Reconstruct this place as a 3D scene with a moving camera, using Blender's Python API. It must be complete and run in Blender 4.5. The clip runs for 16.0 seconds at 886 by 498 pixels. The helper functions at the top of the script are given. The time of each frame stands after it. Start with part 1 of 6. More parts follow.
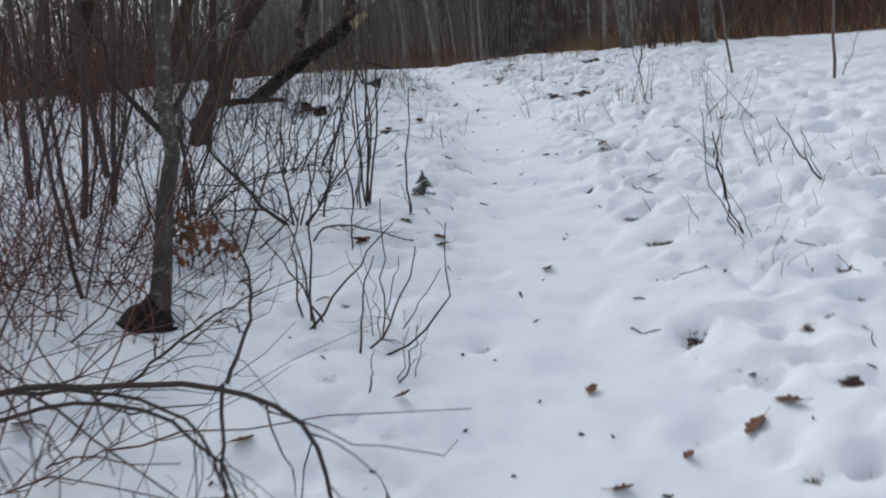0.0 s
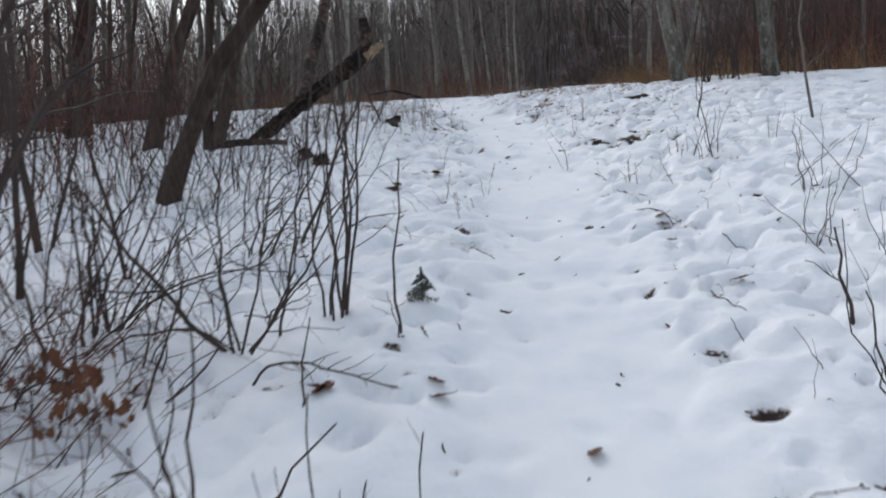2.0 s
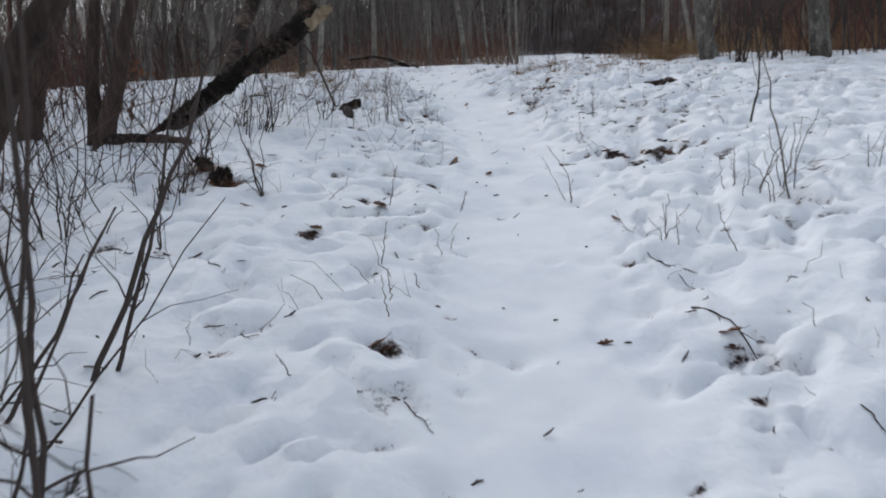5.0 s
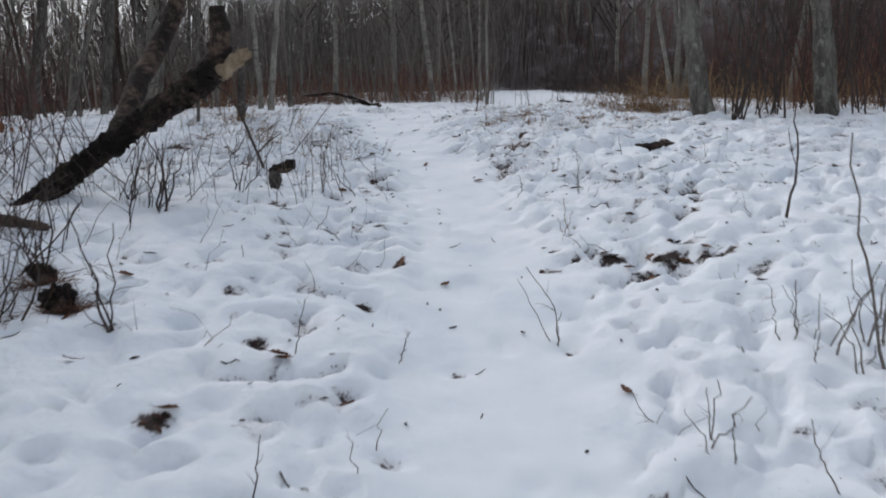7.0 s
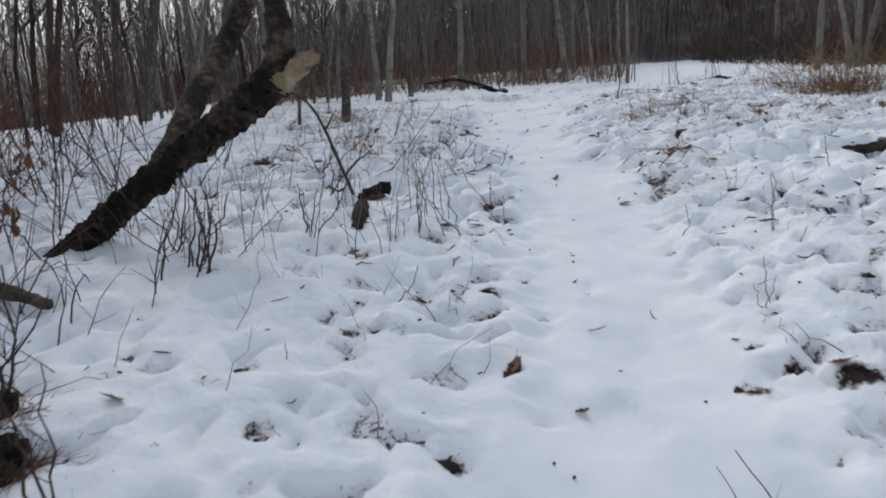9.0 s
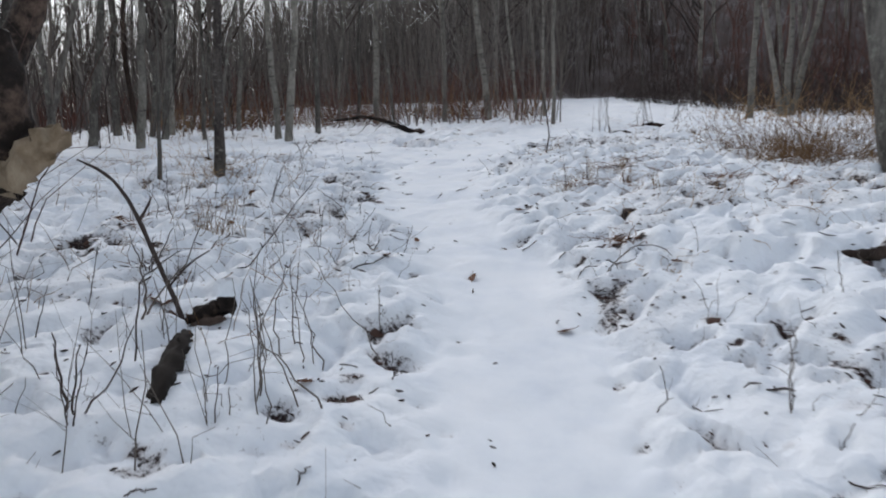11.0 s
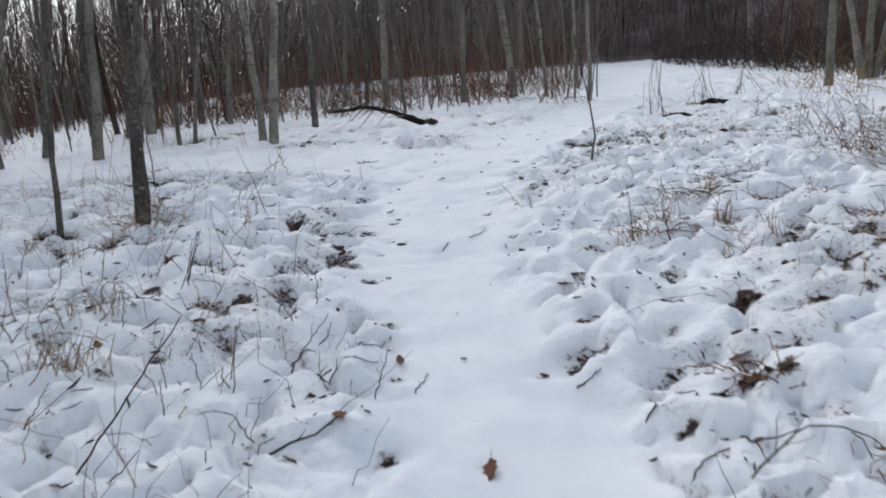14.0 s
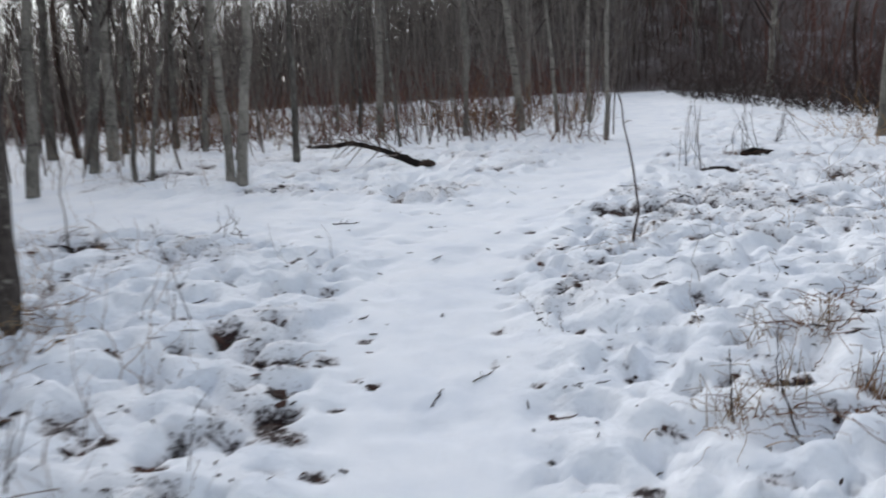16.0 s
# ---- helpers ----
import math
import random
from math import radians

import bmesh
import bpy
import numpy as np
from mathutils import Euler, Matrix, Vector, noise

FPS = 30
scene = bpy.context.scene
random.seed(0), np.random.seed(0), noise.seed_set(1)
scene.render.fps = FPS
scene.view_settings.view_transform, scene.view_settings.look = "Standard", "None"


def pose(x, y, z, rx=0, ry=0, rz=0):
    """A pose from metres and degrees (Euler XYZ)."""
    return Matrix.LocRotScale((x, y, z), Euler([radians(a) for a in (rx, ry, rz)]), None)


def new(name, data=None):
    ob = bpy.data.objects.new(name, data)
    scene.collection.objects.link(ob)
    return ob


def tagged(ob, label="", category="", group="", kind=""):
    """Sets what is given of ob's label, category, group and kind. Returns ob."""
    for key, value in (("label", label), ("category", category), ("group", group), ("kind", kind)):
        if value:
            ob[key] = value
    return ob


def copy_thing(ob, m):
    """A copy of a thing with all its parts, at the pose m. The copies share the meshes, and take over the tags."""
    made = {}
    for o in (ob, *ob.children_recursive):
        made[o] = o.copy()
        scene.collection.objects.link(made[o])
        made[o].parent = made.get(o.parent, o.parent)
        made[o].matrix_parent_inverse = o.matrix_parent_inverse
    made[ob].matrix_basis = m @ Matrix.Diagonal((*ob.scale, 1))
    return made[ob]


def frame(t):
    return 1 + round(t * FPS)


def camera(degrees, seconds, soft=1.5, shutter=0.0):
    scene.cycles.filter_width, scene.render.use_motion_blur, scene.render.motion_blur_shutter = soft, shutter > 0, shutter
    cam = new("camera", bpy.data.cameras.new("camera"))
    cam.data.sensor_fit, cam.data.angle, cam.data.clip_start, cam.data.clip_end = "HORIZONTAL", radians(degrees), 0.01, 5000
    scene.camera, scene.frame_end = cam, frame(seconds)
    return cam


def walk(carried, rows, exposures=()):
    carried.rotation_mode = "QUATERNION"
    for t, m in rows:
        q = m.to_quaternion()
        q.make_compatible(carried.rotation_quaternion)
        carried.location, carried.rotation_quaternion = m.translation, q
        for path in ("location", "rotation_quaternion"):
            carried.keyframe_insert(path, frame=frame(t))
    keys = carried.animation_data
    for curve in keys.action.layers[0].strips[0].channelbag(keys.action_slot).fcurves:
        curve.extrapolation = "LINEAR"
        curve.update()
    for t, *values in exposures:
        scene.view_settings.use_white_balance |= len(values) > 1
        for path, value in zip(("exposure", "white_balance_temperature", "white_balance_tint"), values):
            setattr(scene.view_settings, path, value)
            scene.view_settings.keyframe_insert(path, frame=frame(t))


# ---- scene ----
cam = camera(61.8, 16.0, soft=1.9, shutter=0.5)
METRES, EYE, TILT, LEAN, TURN = 13.0, 1.5, -9.0, 4.5, 0.0
ROWS = [
    (0.0, 0.0, 0.0, 0.0, 0.0, 0.0, -0.0),
    (0.5, 0.0024, 0.0239, 0.0082, -0.62, 1.55, -3.57),
    (1.0, 0.0103, 0.0491, 0.0225, 1.16, 2.07, -1.73),
    (1.5, 0.0099, 0.0751, 0.029, 6.58, 0.82, -0.39),
    (2.0, 0.0112, 0.1074, 0.0415, 2.68, 1.62, -1.1),
    (2.5, 0.0197, 0.1372, 0.0561, 2.41, 2.17, -0.72),
    (3.0, 0.0192, 0.1649, 0.0645, 5.77, 2.0, -0.19),
    (3.5, 0.0215, 0.198, 0.0745, -0.5, 0.98, -1.02),
    (6.0, 0.0293, 0.3268, 0.1224, 4.5, -1.86, -3.29),
    (6.5, 0.0269, 0.3588, 0.1358, 4.57, -1.05, -3.31),
    (7.0, 0.0339, 0.395, 0.1487, 0.15, 0.72, -3.53),
    (7.5, 0.0329, 0.4204, 0.1578, 5.76, 0.68, -2.79),
    (8.0, 0.0291, 0.4544, 0.1688, 5.93, 0.19, -2.93),
    (8.5, 0.0347, 0.4873, 0.1825, 4.08, -0.63, -4.48),
    (9.0, 0.0308, 0.5118, 0.1888, 10.47, -1.73, -3.14),
    (9.5, 0.0263, 0.5452, 0.2001, 5.28, -1.22, -3.78),
    (10.0, 0.0294, 0.5793, 0.2141, 1.72, 1.33, -4.28),
    (12.5, 0.0229, 0.7238, 0.2651, 9.64, -1.17, -2.91),
    (13.0, 0.028, 0.7555, 0.2767, 6.42, 0.21, -3.65),
    (13.5, 0.0279, 0.7778, 0.2811, 10.23, -1.63, -2.45),
    (14.0, 0.0225, 0.8055, 0.2921, 6.9, -2.27, -1.61),
    (14.5, 0.0176, 0.8322, 0.2987, 7.64, -1.64, -2.29),
    (15.0, 0.0114, 0.8585, 0.3099, 13.34, -1.69, -2.47),
    (15.5, 0.0027, 0.8931, 0.3211, 11.03, -0.47, -2.57),
    (16.0, 0.0067, 0.9299, 0.3332, 6.64, -0.89, -3.53),
]
walk(cam, [(t, pose(0, 0, EYE, TILT, LEAN, TURN) @ pose(METRES * x, METRES * y, METRES * z, 90 + pitch, roll, yaw)) for t, x, y, z, yaw, pitch, roll in ROWS],
     exposures=((0.0, 0.0), (1.0, 0.1), (3.0, 0.1), (3.5, 0.08), (6.0, -0.04), (6.5, 0.02), (7.0, -0.06), (7.5, 0.0), (8.0, 0.08), (8.5, 0.03), (9.0, -0.03), (9.5, 0.05), (10.0, 0.05), (12.5, 0.14), (14.0, 0.18), (16.0, 0.2)))

# ---- light: overcast winter afternoon ----
world = bpy.data.worlds.new("overcast_sky")
scene.world = world
world.use_nodes = True
wn, wl = world.node_tree.nodes, world.node_tree.links
sky = wn.new("ShaderNodeTexSky")
sky.sky_type, sky.sun_disc = "NISHITA", False
sky.sun_elevation, sky.sun_rotation = radians(38), radians(-30)
soft_sky = wn.new("ShaderNodeHueSaturation")
soft_sky.inputs["Saturation"].default_value = 0.38
wl.new(sky.outputs["Color"], soft_sky.inputs["Color"])
wl.new(soft_sky.outputs["Color"], wn["Background"].inputs["Color"])
wn["Background"].inputs["Strength"].default_value = 0.178
sun_data = bpy.data.lights.new("veiled_sun", "SUN")
sun_data.energy, sun_data.angle, sun_data.color = 1.4, radians(36), (1.0, 0.97, 0.94)
sun = new("veiled_sun", sun_data)
sun.matrix_world = pose(0, 0, 30, -52, 0, 30)


# ---- materials ----
def nodes_of(name, rough=0.85):
    m = bpy.data.materials.new(name)
    m.use_nodes = True
    n, l = m.node_tree.nodes, m.node_tree.links
    b = n["Principled BSDF"]
    b.inputs["Roughness"].default_value = rough
    b.inputs["Specular IOR Level"].default_value = 0.25
    return m, n, l, b


def ramp(n, stops):
    r = n.new("ShaderNodeValToRGB")
    r.color_ramp.elements[0].position, r.color_ramp.elements[0].color = stops[0][0], (*stops[0][1], 1)
    r.color_ramp.elements[1].position, r.color_ramp.elements[1].color = stops[-1][0], (*stops[-1][1], 1)
    for p, c in stops[1:-1]:
        r.color_ramp.elements.new(p).color = (*c, 1)
    return r


def grain(n, l, scale, stretch=(1, 1, 1), detail=4, rough=0.6):
    c = n.new("ShaderNodeTexCoord")
    g = n.new("ShaderNodeMapping")
    g.inputs["Scale"].default_value = stretch
    t = n.new("ShaderNodeTexNoise")
    t.inputs["Scale"].default_value, t.inputs["Detail"].default_value, t.inputs["Roughness"].default_value = scale, detail, rough
    l.new(c.outputs["Object"], g.inputs["Vector"])
    l.new(g.outputs["Vector"], t.inputs["Vector"])
    return t


def bumped(n, l, b, source, strength, distance):
    k = n.new("ShaderNodeBump")
    k.inputs["Strength"].default_value, k.inputs["Distance"].default_value = strength, distance
    l.new(source, k.inputs["Height"])
    l.new(k.outputs["Normal"], b.inputs["Normal"])


def bark(name, dark, mid, pale, scale=34, stretch=(1, 1, 0.3), strength=0.8, lichen=None, patch=(1, 1, 0.6), size=5):
    """Bark: streaky along the stem, with patches at a larger scale, each stem a little lighter or darker."""
    m, n, l, b = nodes_of(name, 0.9)
    fine, broad = grain(n, l, scale, stretch, 6, 0.7), grain(n, l, scale * 0.2, stretch, 3)
    r = ramp(n, [(0.36, dark), (0.5, mid), (0.66, pale)])
    mix = n.new("ShaderNodeMath")
    mix.operation = "MULTIPLY_ADD"
    l.new(broad.outputs["Fac"], mix.inputs[0])
    mix.inputs[1].default_value = 0.5
    half = n.new("ShaderNodeMath")
    half.operation = "MULTIPLY"
    half.inputs[1].default_value = 0.5
    l.new(fine.outputs["Fac"], half.inputs[0])
    l.new(half.outputs[0], mix.inputs[2])
    l.new(mix.outputs[0], r.inputs["Fac"])
    info = n.new("ShaderNodeObjectInfo")
    vary = n.new("ShaderNodeMapRange")
    vary.inputs["To Min"].default_value, vary.inputs["To Max"].default_value = 0.7, 1.3
    l.new(info.outputs["Random"], vary.inputs["Value"])
    tone = n.new("ShaderNodeHueSaturation")
    l.new(vary.outputs["Result"], tone.inputs["Value"])
    l.new(r.outputs["Color"], tone.inputs["Color"])
    out = tone.outputs["Color"]
    if lichen:
        spots = grain(n, l, size, patch, 5, 0.75)
        lr = ramp(n, [(0.55, (0, 0, 0)), (0.68, (1, 1, 1))])
        l.new(spots.outputs["Fac"], lr.inputs["Fac"])
        mx = n.new("ShaderNodeMix")
        mx.data_type = "RGBA"
        l.new(lr.outputs["Color"], mx.inputs["Factor"])
        l.new(out, mx.inputs["A"])
        mx.inputs["B"].default_value = (*lichen, 1)
        out = mx.outputs["Result"]
    l.new(out, b.inputs["Base Color"])
    bumped(n, l, b, fine.outputs["Fac"], strength, 0.02)
    return m


def dry(name, dark, pale, rough=0.85):
    """Dry stems, grass or leaves; every loose piece has its own tone."""
    m, n, l, b = nodes_of(name, rough)
    g = n.new("ShaderNodeNewGeometry")
    t = grain(n, l, 30, (1, 1, 0.4), 4)
    add = n.new("ShaderNodeMath")
    add.operation = "MULTIPLY_ADD"
    add.inputs[1].default_value = 0.6
    sub = n.new("ShaderNodeMath")
    sub.operation = "MULTIPLY"
    sub.inputs[1].default_value = 0.4
    l.new(t.outputs["Fac"], sub.inputs[0])
    l.new(g.outputs["Random Per Island"], add.inputs[0])
    l.new(sub.outputs[0], add.inputs[2])
    r = ramp(n, [(0.1, dark), (0.9, pale)])
    l.new(add.outputs[0], r.inputs["Fac"])
    l.new(r.outputs["Color"], b.inputs["Base Color"])
    bumped(n, l, b, t.outputs["Fac"], 0.4, 0.005)
    return m


def snow_material():
    """Old snow; where the attribute says so the leaf litter lies bare, with stain and painted shade around it."""
    m, n, l, b = nodes_of("old_snow", 0.7)
    a = n.new("ShaderNodeAttribute")
    a.attribute_name = "bare"
    fine, broad = grain(n, l, 60, (1, 1, 1), 6, 0.7), grain(n, l, 2.2, (1, 1, 1), 5, 0.6)
    s = ramp(n, [(0.3, (0.74, 0.79, 0.86)), (0.5, (0.83, 0.87, 0.92)), (0.7, (0.87, 0.90, 0.94))])
    l.new(broad.outputs["Fac"], s.inputs["Fac"])
    lit = grain(n, l, 38, (1, 1, 1), 6, 0.75)
    lr = ramp(n, [(0.3, (0.013, 0.01, 0.009)), (0.52, (0.026, 0.015, 0.014)), (0.64, (0.05, 0.022, 0.02)), (0.76, (0.085, 0.038, 0.032))])
    l.new(lit.outputs["Fac"], lr.inputs["Fac"])
    edge = n.new("ShaderNodeMath")
    edge.operation = "ADD"
    l.new(a.outputs["Fac"], edge.inputs[0])
    rag = n.new("ShaderNodeMapRange")
    rag.inputs["From Min"].default_value, rag.inputs["From Max"].default_value = 0.3, 0.7
    rag.inputs["To Min"].default_value, rag.inputs["To Max"].default_value = -0.4, 0.4
    ragged = grain(n, l, 34, (1, 1, 1), 6, 0.75)
    l.new(ragged.outputs["Fac"], rag.inputs["Value"])
    l.new(rag.outputs["Result"], edge.inputs[1])
    cut = ramp(n, [(0.41, (0, 0, 0)), (0.64, (1, 1, 1))])
    l.new(edge.outputs[0], cut.inputs["Fac"])
    mx = n.new("ShaderNodeMix")
    mx.data_type = "RGBA"
    l.new(cut.outputs["Color"], mx.inputs["Factor"])
    # brown-grey melt stain round the litter, stronger to paint shade into the hollows
    soak_shade = n.new("ShaderNodeMapRange")
    soak_shade.inputs["From Min"].default_value, soak_shade.inputs["From Max"].default_value = 0.18, 0.62
    soak_shade.inputs["To Min"].default_value, soak_shade.inputs["To Max"].default_value = 0.0, 0.5
    l.new(a.outputs["Fac"], soak_shade.inputs["Value"])
    dirt_shade = n.new("ShaderNodeMix")
    dirt_shade.data_type = "RGBA"
    l.new(soak_shade.outputs["Result"], dirt_shade.inputs["Factor"])
    l.new(s.outputs["Color"], dirt_shade.inputs["A"])
    dirt_shade.inputs["B"].default_value = (0.40, 0.35, 0.33, 1)
    l.new(dirt_shade.outputs["Result"], mx.inputs["A"])
    l.new(lr.outputs["Color"], mx.inputs["B"])
    l.new(mx.outputs["Result"], b.inputs["Base Color"])
    rugged = n.new("ShaderNodeAttribute")
    rugged.attribute_name = "rugged"
    clods = grain(n, l, 11, (1, 1, 1), 2, 0.45)
    coarse = n.new("ShaderNodeMath")
    coarse.operation = "MULTIPLY"
    l.new(clods.outputs["Fac"], coarse.inputs[0])
    l.new(rugged.outputs["Fac"], coarse.inputs[1])
    total = n.new("ShaderNodeMath")
    total.operation = "MULTIPLY_ADD"
    total.inputs[1].default_value = 0.03
    l.new(fine.outputs["Fac"], total.inputs[0])
    l.new(coarse.outputs[0], total.inputs[2])
    bumped(n, l, b, total.outputs[0], 0.8, 0.04)
    return m


SNOW = snow_material()
BARK_GREY = bark("grey_bark", (0.04, 0.036, 0.033), (0.105, 0.096, 0.086), (0.2, 0.185, 0.165), lichen=(0.27, 0.275, 0.235), size=10)
BARK_MOTTLED = bark("mottled_young_bark", (0.022, 0.018, 0.017), (0.066, 0.056, 0.052), (0.13, 0.115, 0.1), 30, (1, 1, 0.5), 0.9, lichen=(0.25, 0.24, 0.21), patch=(1, 1, 1.6), size=15)
BARK_PALE = bark("pale_smooth_bark", (0.085, 0.079, 0.071), (0.185, 0.173, 0.151), (0.3, 0.282, 0.25), 22, (1, 1, 0.6), 0.5, (0.045, 0.04, 0.036), (1, 1, 3.5), 4)
BARK_DARK = bark("dark_furrowed_bark", (0.015, 0.011, 0.0095), (0.046, 0.032, 0.026), (0.1, 0.073, 0.06), 20, (1, 1, 0.2), 1.0)
BARK_ROT = bark("weathered_dead_wood", (0.005, 0.004, 0.004), (0.018, 0.013, 0.011), (0.13, 0.09, 0.07), 30, (0.5, 0.5, 0.5), 1.0)
WOOD_PALE = bark("bare_broken_wood", (0.2, 0.14, 0.085), (0.33, 0.25, 0.17), (0.45, 0.37, 0.27), 30, (1, 1, 0.3), 0.5)
TWIG_DARK = dry("dark_twigs", (0.024, 0.018, 0.0165), (0.082, 0.063, 0.057))
TWIG_GREY = dry("grey_twigs", (0.062, 0.052, 0.047), (0.195, 0.168, 0.148))
# grey twigs again, lightened: scattered light in the woods put into the colour
TWIG_LIT = dry("grey_twigs_lit", (0.07, 0.063, 0.058), (0.25, 0.222, 0.2))
TWIG_BROWN = dry("dark_brown_twigs", (0.03, 0.018, 0.016), (0.115, 0.07, 0.06))
TWIG_RED = dry("reddish_brown_twigs", (0.05, 0.022, 0.018), (0.175, 0.082, 0.066))
GRASS_TAN = dry("dry_tan_grass", (0.16, 0.085, 0.035), (0.5, 0.33, 0.17))
GRASS_DULL = dry("dull_brown_grass", (0.1, 0.055, 0.03), (0.3, 0.19, 0.105))
GRASS_RUST = dry("rusty_dead_fern", (0.08, 0.035, 0.02), (0.3, 0.15, 0.075))
LEAF_BROWN = dry("dead_brown_leaves", (0.05, 0.024, 0.017), (0.2, 0.095, 0.055), 0.75)
NEEDLES = dry("dull_green_needles", (0.05, 0.06, 0.052), (0.16, 0.175, 0.15))
DARK_EARTH = dry("dark_humus", (0.005, 0.004, 0.004), (0.022, 0.016, 0.013))

# ---- the lie of the land ----
PROFILE_Y = [-30, 0.1, 3.3, 5.5, 8.2, 10, 12.4, 14.5, 16, 18, 20, 23, 30, 43, 60, 120, 700]
PROFILE_Z = [-4.7, -0.02, 0.57, 0.97, 1.46, 1.81, 2.16, 2.53, 2.75, 2.96, 3.13, 3.33, 3.80, 5.05, 6.4, 8, 8]
TRAIL_Y = [0, 2.3, 4.2, 8, 11, 12.5, 14, 15.3, 17.5, 20, 25, 34, 43]
TRAIL_X = [0.3, 0.37, 0.55, 0.75, 0.66, 0.5, 0.2, -0.2, -0.5, 0.1, 1.8, 3, 4]


def ease(v, a, b):
    s = np.clip((np.asarray(v, float) - a) / (b - a), 0, 1)
    return s * s * (3 - 2 * s)


def wave(x, y, size, seed):
    """Smooth random heights from 0 to 1 with lumps of that size."""
    x, y = np.asarray(x, float), np.asarray(y, float)
    ca, sa = math.cos(seed * 1.7) / size, math.sin(seed * 1.7) / size
    x, y = x * ca - y * sa + 5000, x * sa + y * ca + 5000
    ix, iy = np.floor(x).astype(np.int64), np.floor(y).astype(np.int64)
    fx, fy = x - ix, y - iy
    fx, fy = fx * fx * (3 - 2 * fx), fy * fy * (3 - 2 * fy)

    def spot(i, j):
        h = (i * 374761393 + j * 668265263 + seed * 974634777) & 0xFFFFFFFF
        h = ((h ^ (h >> 13)) * 1274126177) & 0xFFFFFFFF
        return ((h ^ (h >> 16)) & 0xFFFF) / 65535.0
    return (spot(ix, iy) * (1 - fx) + spot(ix + 1, iy) * fx) * (1 - fy) + (spot(ix, iy + 1) * (1 - fx) + spot(ix + 1, iy + 1) * fx) * fy


def trail_x(y):
    return sum(np.interp(np.asarray(y, float) + d, TRAIL_Y, TRAIL_X) for d in (-0.8, -0.4, 0, 0.4, 0.8)) / 5


def trodden(x, y):
    """1 on the trodden trail and its branch, 0 in the open snow."""
    x, y = np.asarray(x, float), np.asarray(y, float)
    rag = 0.22 * (wave(x, y, 0.45, 5) - 0.5)
    half = np.interp(y, [0, 10, 16, 18, 20, 23, 43], [0.46, 0.46, 0.46, 0.62, 0.75, 0.6, 1.3])
    main = 1 - ease(np.abs(x - trail_x(y)) + rag, half * 0.6, half * 1.4)
    main = main * (1 - ease(y, 42, 46))
    left = 1 - ease(np.abs(y - np.interp(x, [-9, -3.5, -1, 0], [20.6, 19.6, 19.0, 18.9])) + rag * 2, 0.7, 1.3)
    return np.maximum(main, left * (1 - ease(x, -0.4, 0.6)))


def land(x, y):
    """The ground without its snow lumps: the slope, the shallow trough of the trail, the wooded hill beyond."""
    x, y = np.asarray(x, float), np.asarray(y, float)
    base = sum(np.interp(y + d, PROFILE_Y, PROFILE_Z) for d in (-0.6, 0, 0.6)) / 3
    trough = 0.2 * ease(np.abs(x - trail_x(y)), 0, 2.2) * np.interp(y, [13, 19], [1, 0.25])
    hill = np.clip(y - 43 - 0.15 * np.clip(-x, 0, 60), 0, 60) * 0.3 * ease(x, -26, 4)
    bank = 0.065 * np.exp(-((x + 0.15) / 0.4) ** 2) * ease(y, 3.8, 4.8) * (1 - ease(y, 7, 8.2))
    return base + trough + hill + bank - 0.05 * ease(-x, 6, 20) * np.clip(-x - 6, 0, 40)


# holes and melted spots: x, y, radius, depth, how bare and how darkened
HOLES = [(1.19, 4.16, 0.11, 0.11, 1.2), (-0.4, 8.7, 0.11, 0.12, 1.3), (1.5, 9.85, 0.18, 0.06, 0.95), (1.8, 9.75, 0.18, 0.06, 1.0), (1.28, 9.36, 0.07, 0.04, 0.9), (1.32, 9.98, 0.12, 0.05, 0.9),
         (2.06, 9.7, 0.16, 0.05, 1.1), (-0.83, 15.53, 0.12, 0.06, 0.9), (-0.6, 15.9, 0.07, 0.04, 0.8), (-0.75, 15.3, 0.16, 0.05, 0.7), (-0.62, 15.6, 0.07, 0.05, 0.8),
         (1.1, 14.76, 0.14, 0.06, 0.8), (0.63, 15.0, 0.1, 0.04, 0.8), (2.52, 13.1, 0.2, 0.05, 0.8), (2.75, 13.2, 0.2, 0.05, 0.8), (1.12, 9.84, 0.12, 0.04, 0.7)]
HOLES += [(-1.38, 3.27, 0.13, 0.09, 1.3), (-0.62, 8.03, 0.14, 0.05, 1.0), (-0.27, 8.4, 0.09, 0.05, 0.9), (-1.4, 8.9, 0.16, 0.04, 0.9), (-1.1, 12.35, 0.12, 0.05, 0.9), (1.75, 3.35, 0.12, 0.09, 0.5), (1.95, 3.75, 0.12, 0.10, 0.6), (1.35, 5.3, 0.12, 0.06, 0.5), (-0.15, 7.35, 0.1, 0.05, 0.5), (-1.3, 7.6, 0.15, 0.08, 0.6),
          (1.62, 9.6, 0.15, 0.05, 0.85), (1.95, 9.95, 0.16, 0.05, 0.85), (1.5, 12.4, 0.12, 0.05, 0.7), (-0.1, 10.9, 0.11, 0.05, 0.8), (-0.35, 10.6, 0.12, 0.05, 0.8), (1.9, 15.2, 0.2, 0.06, 0.7), (1.6, 15.6, 0.16, 0.06, 0.6)]

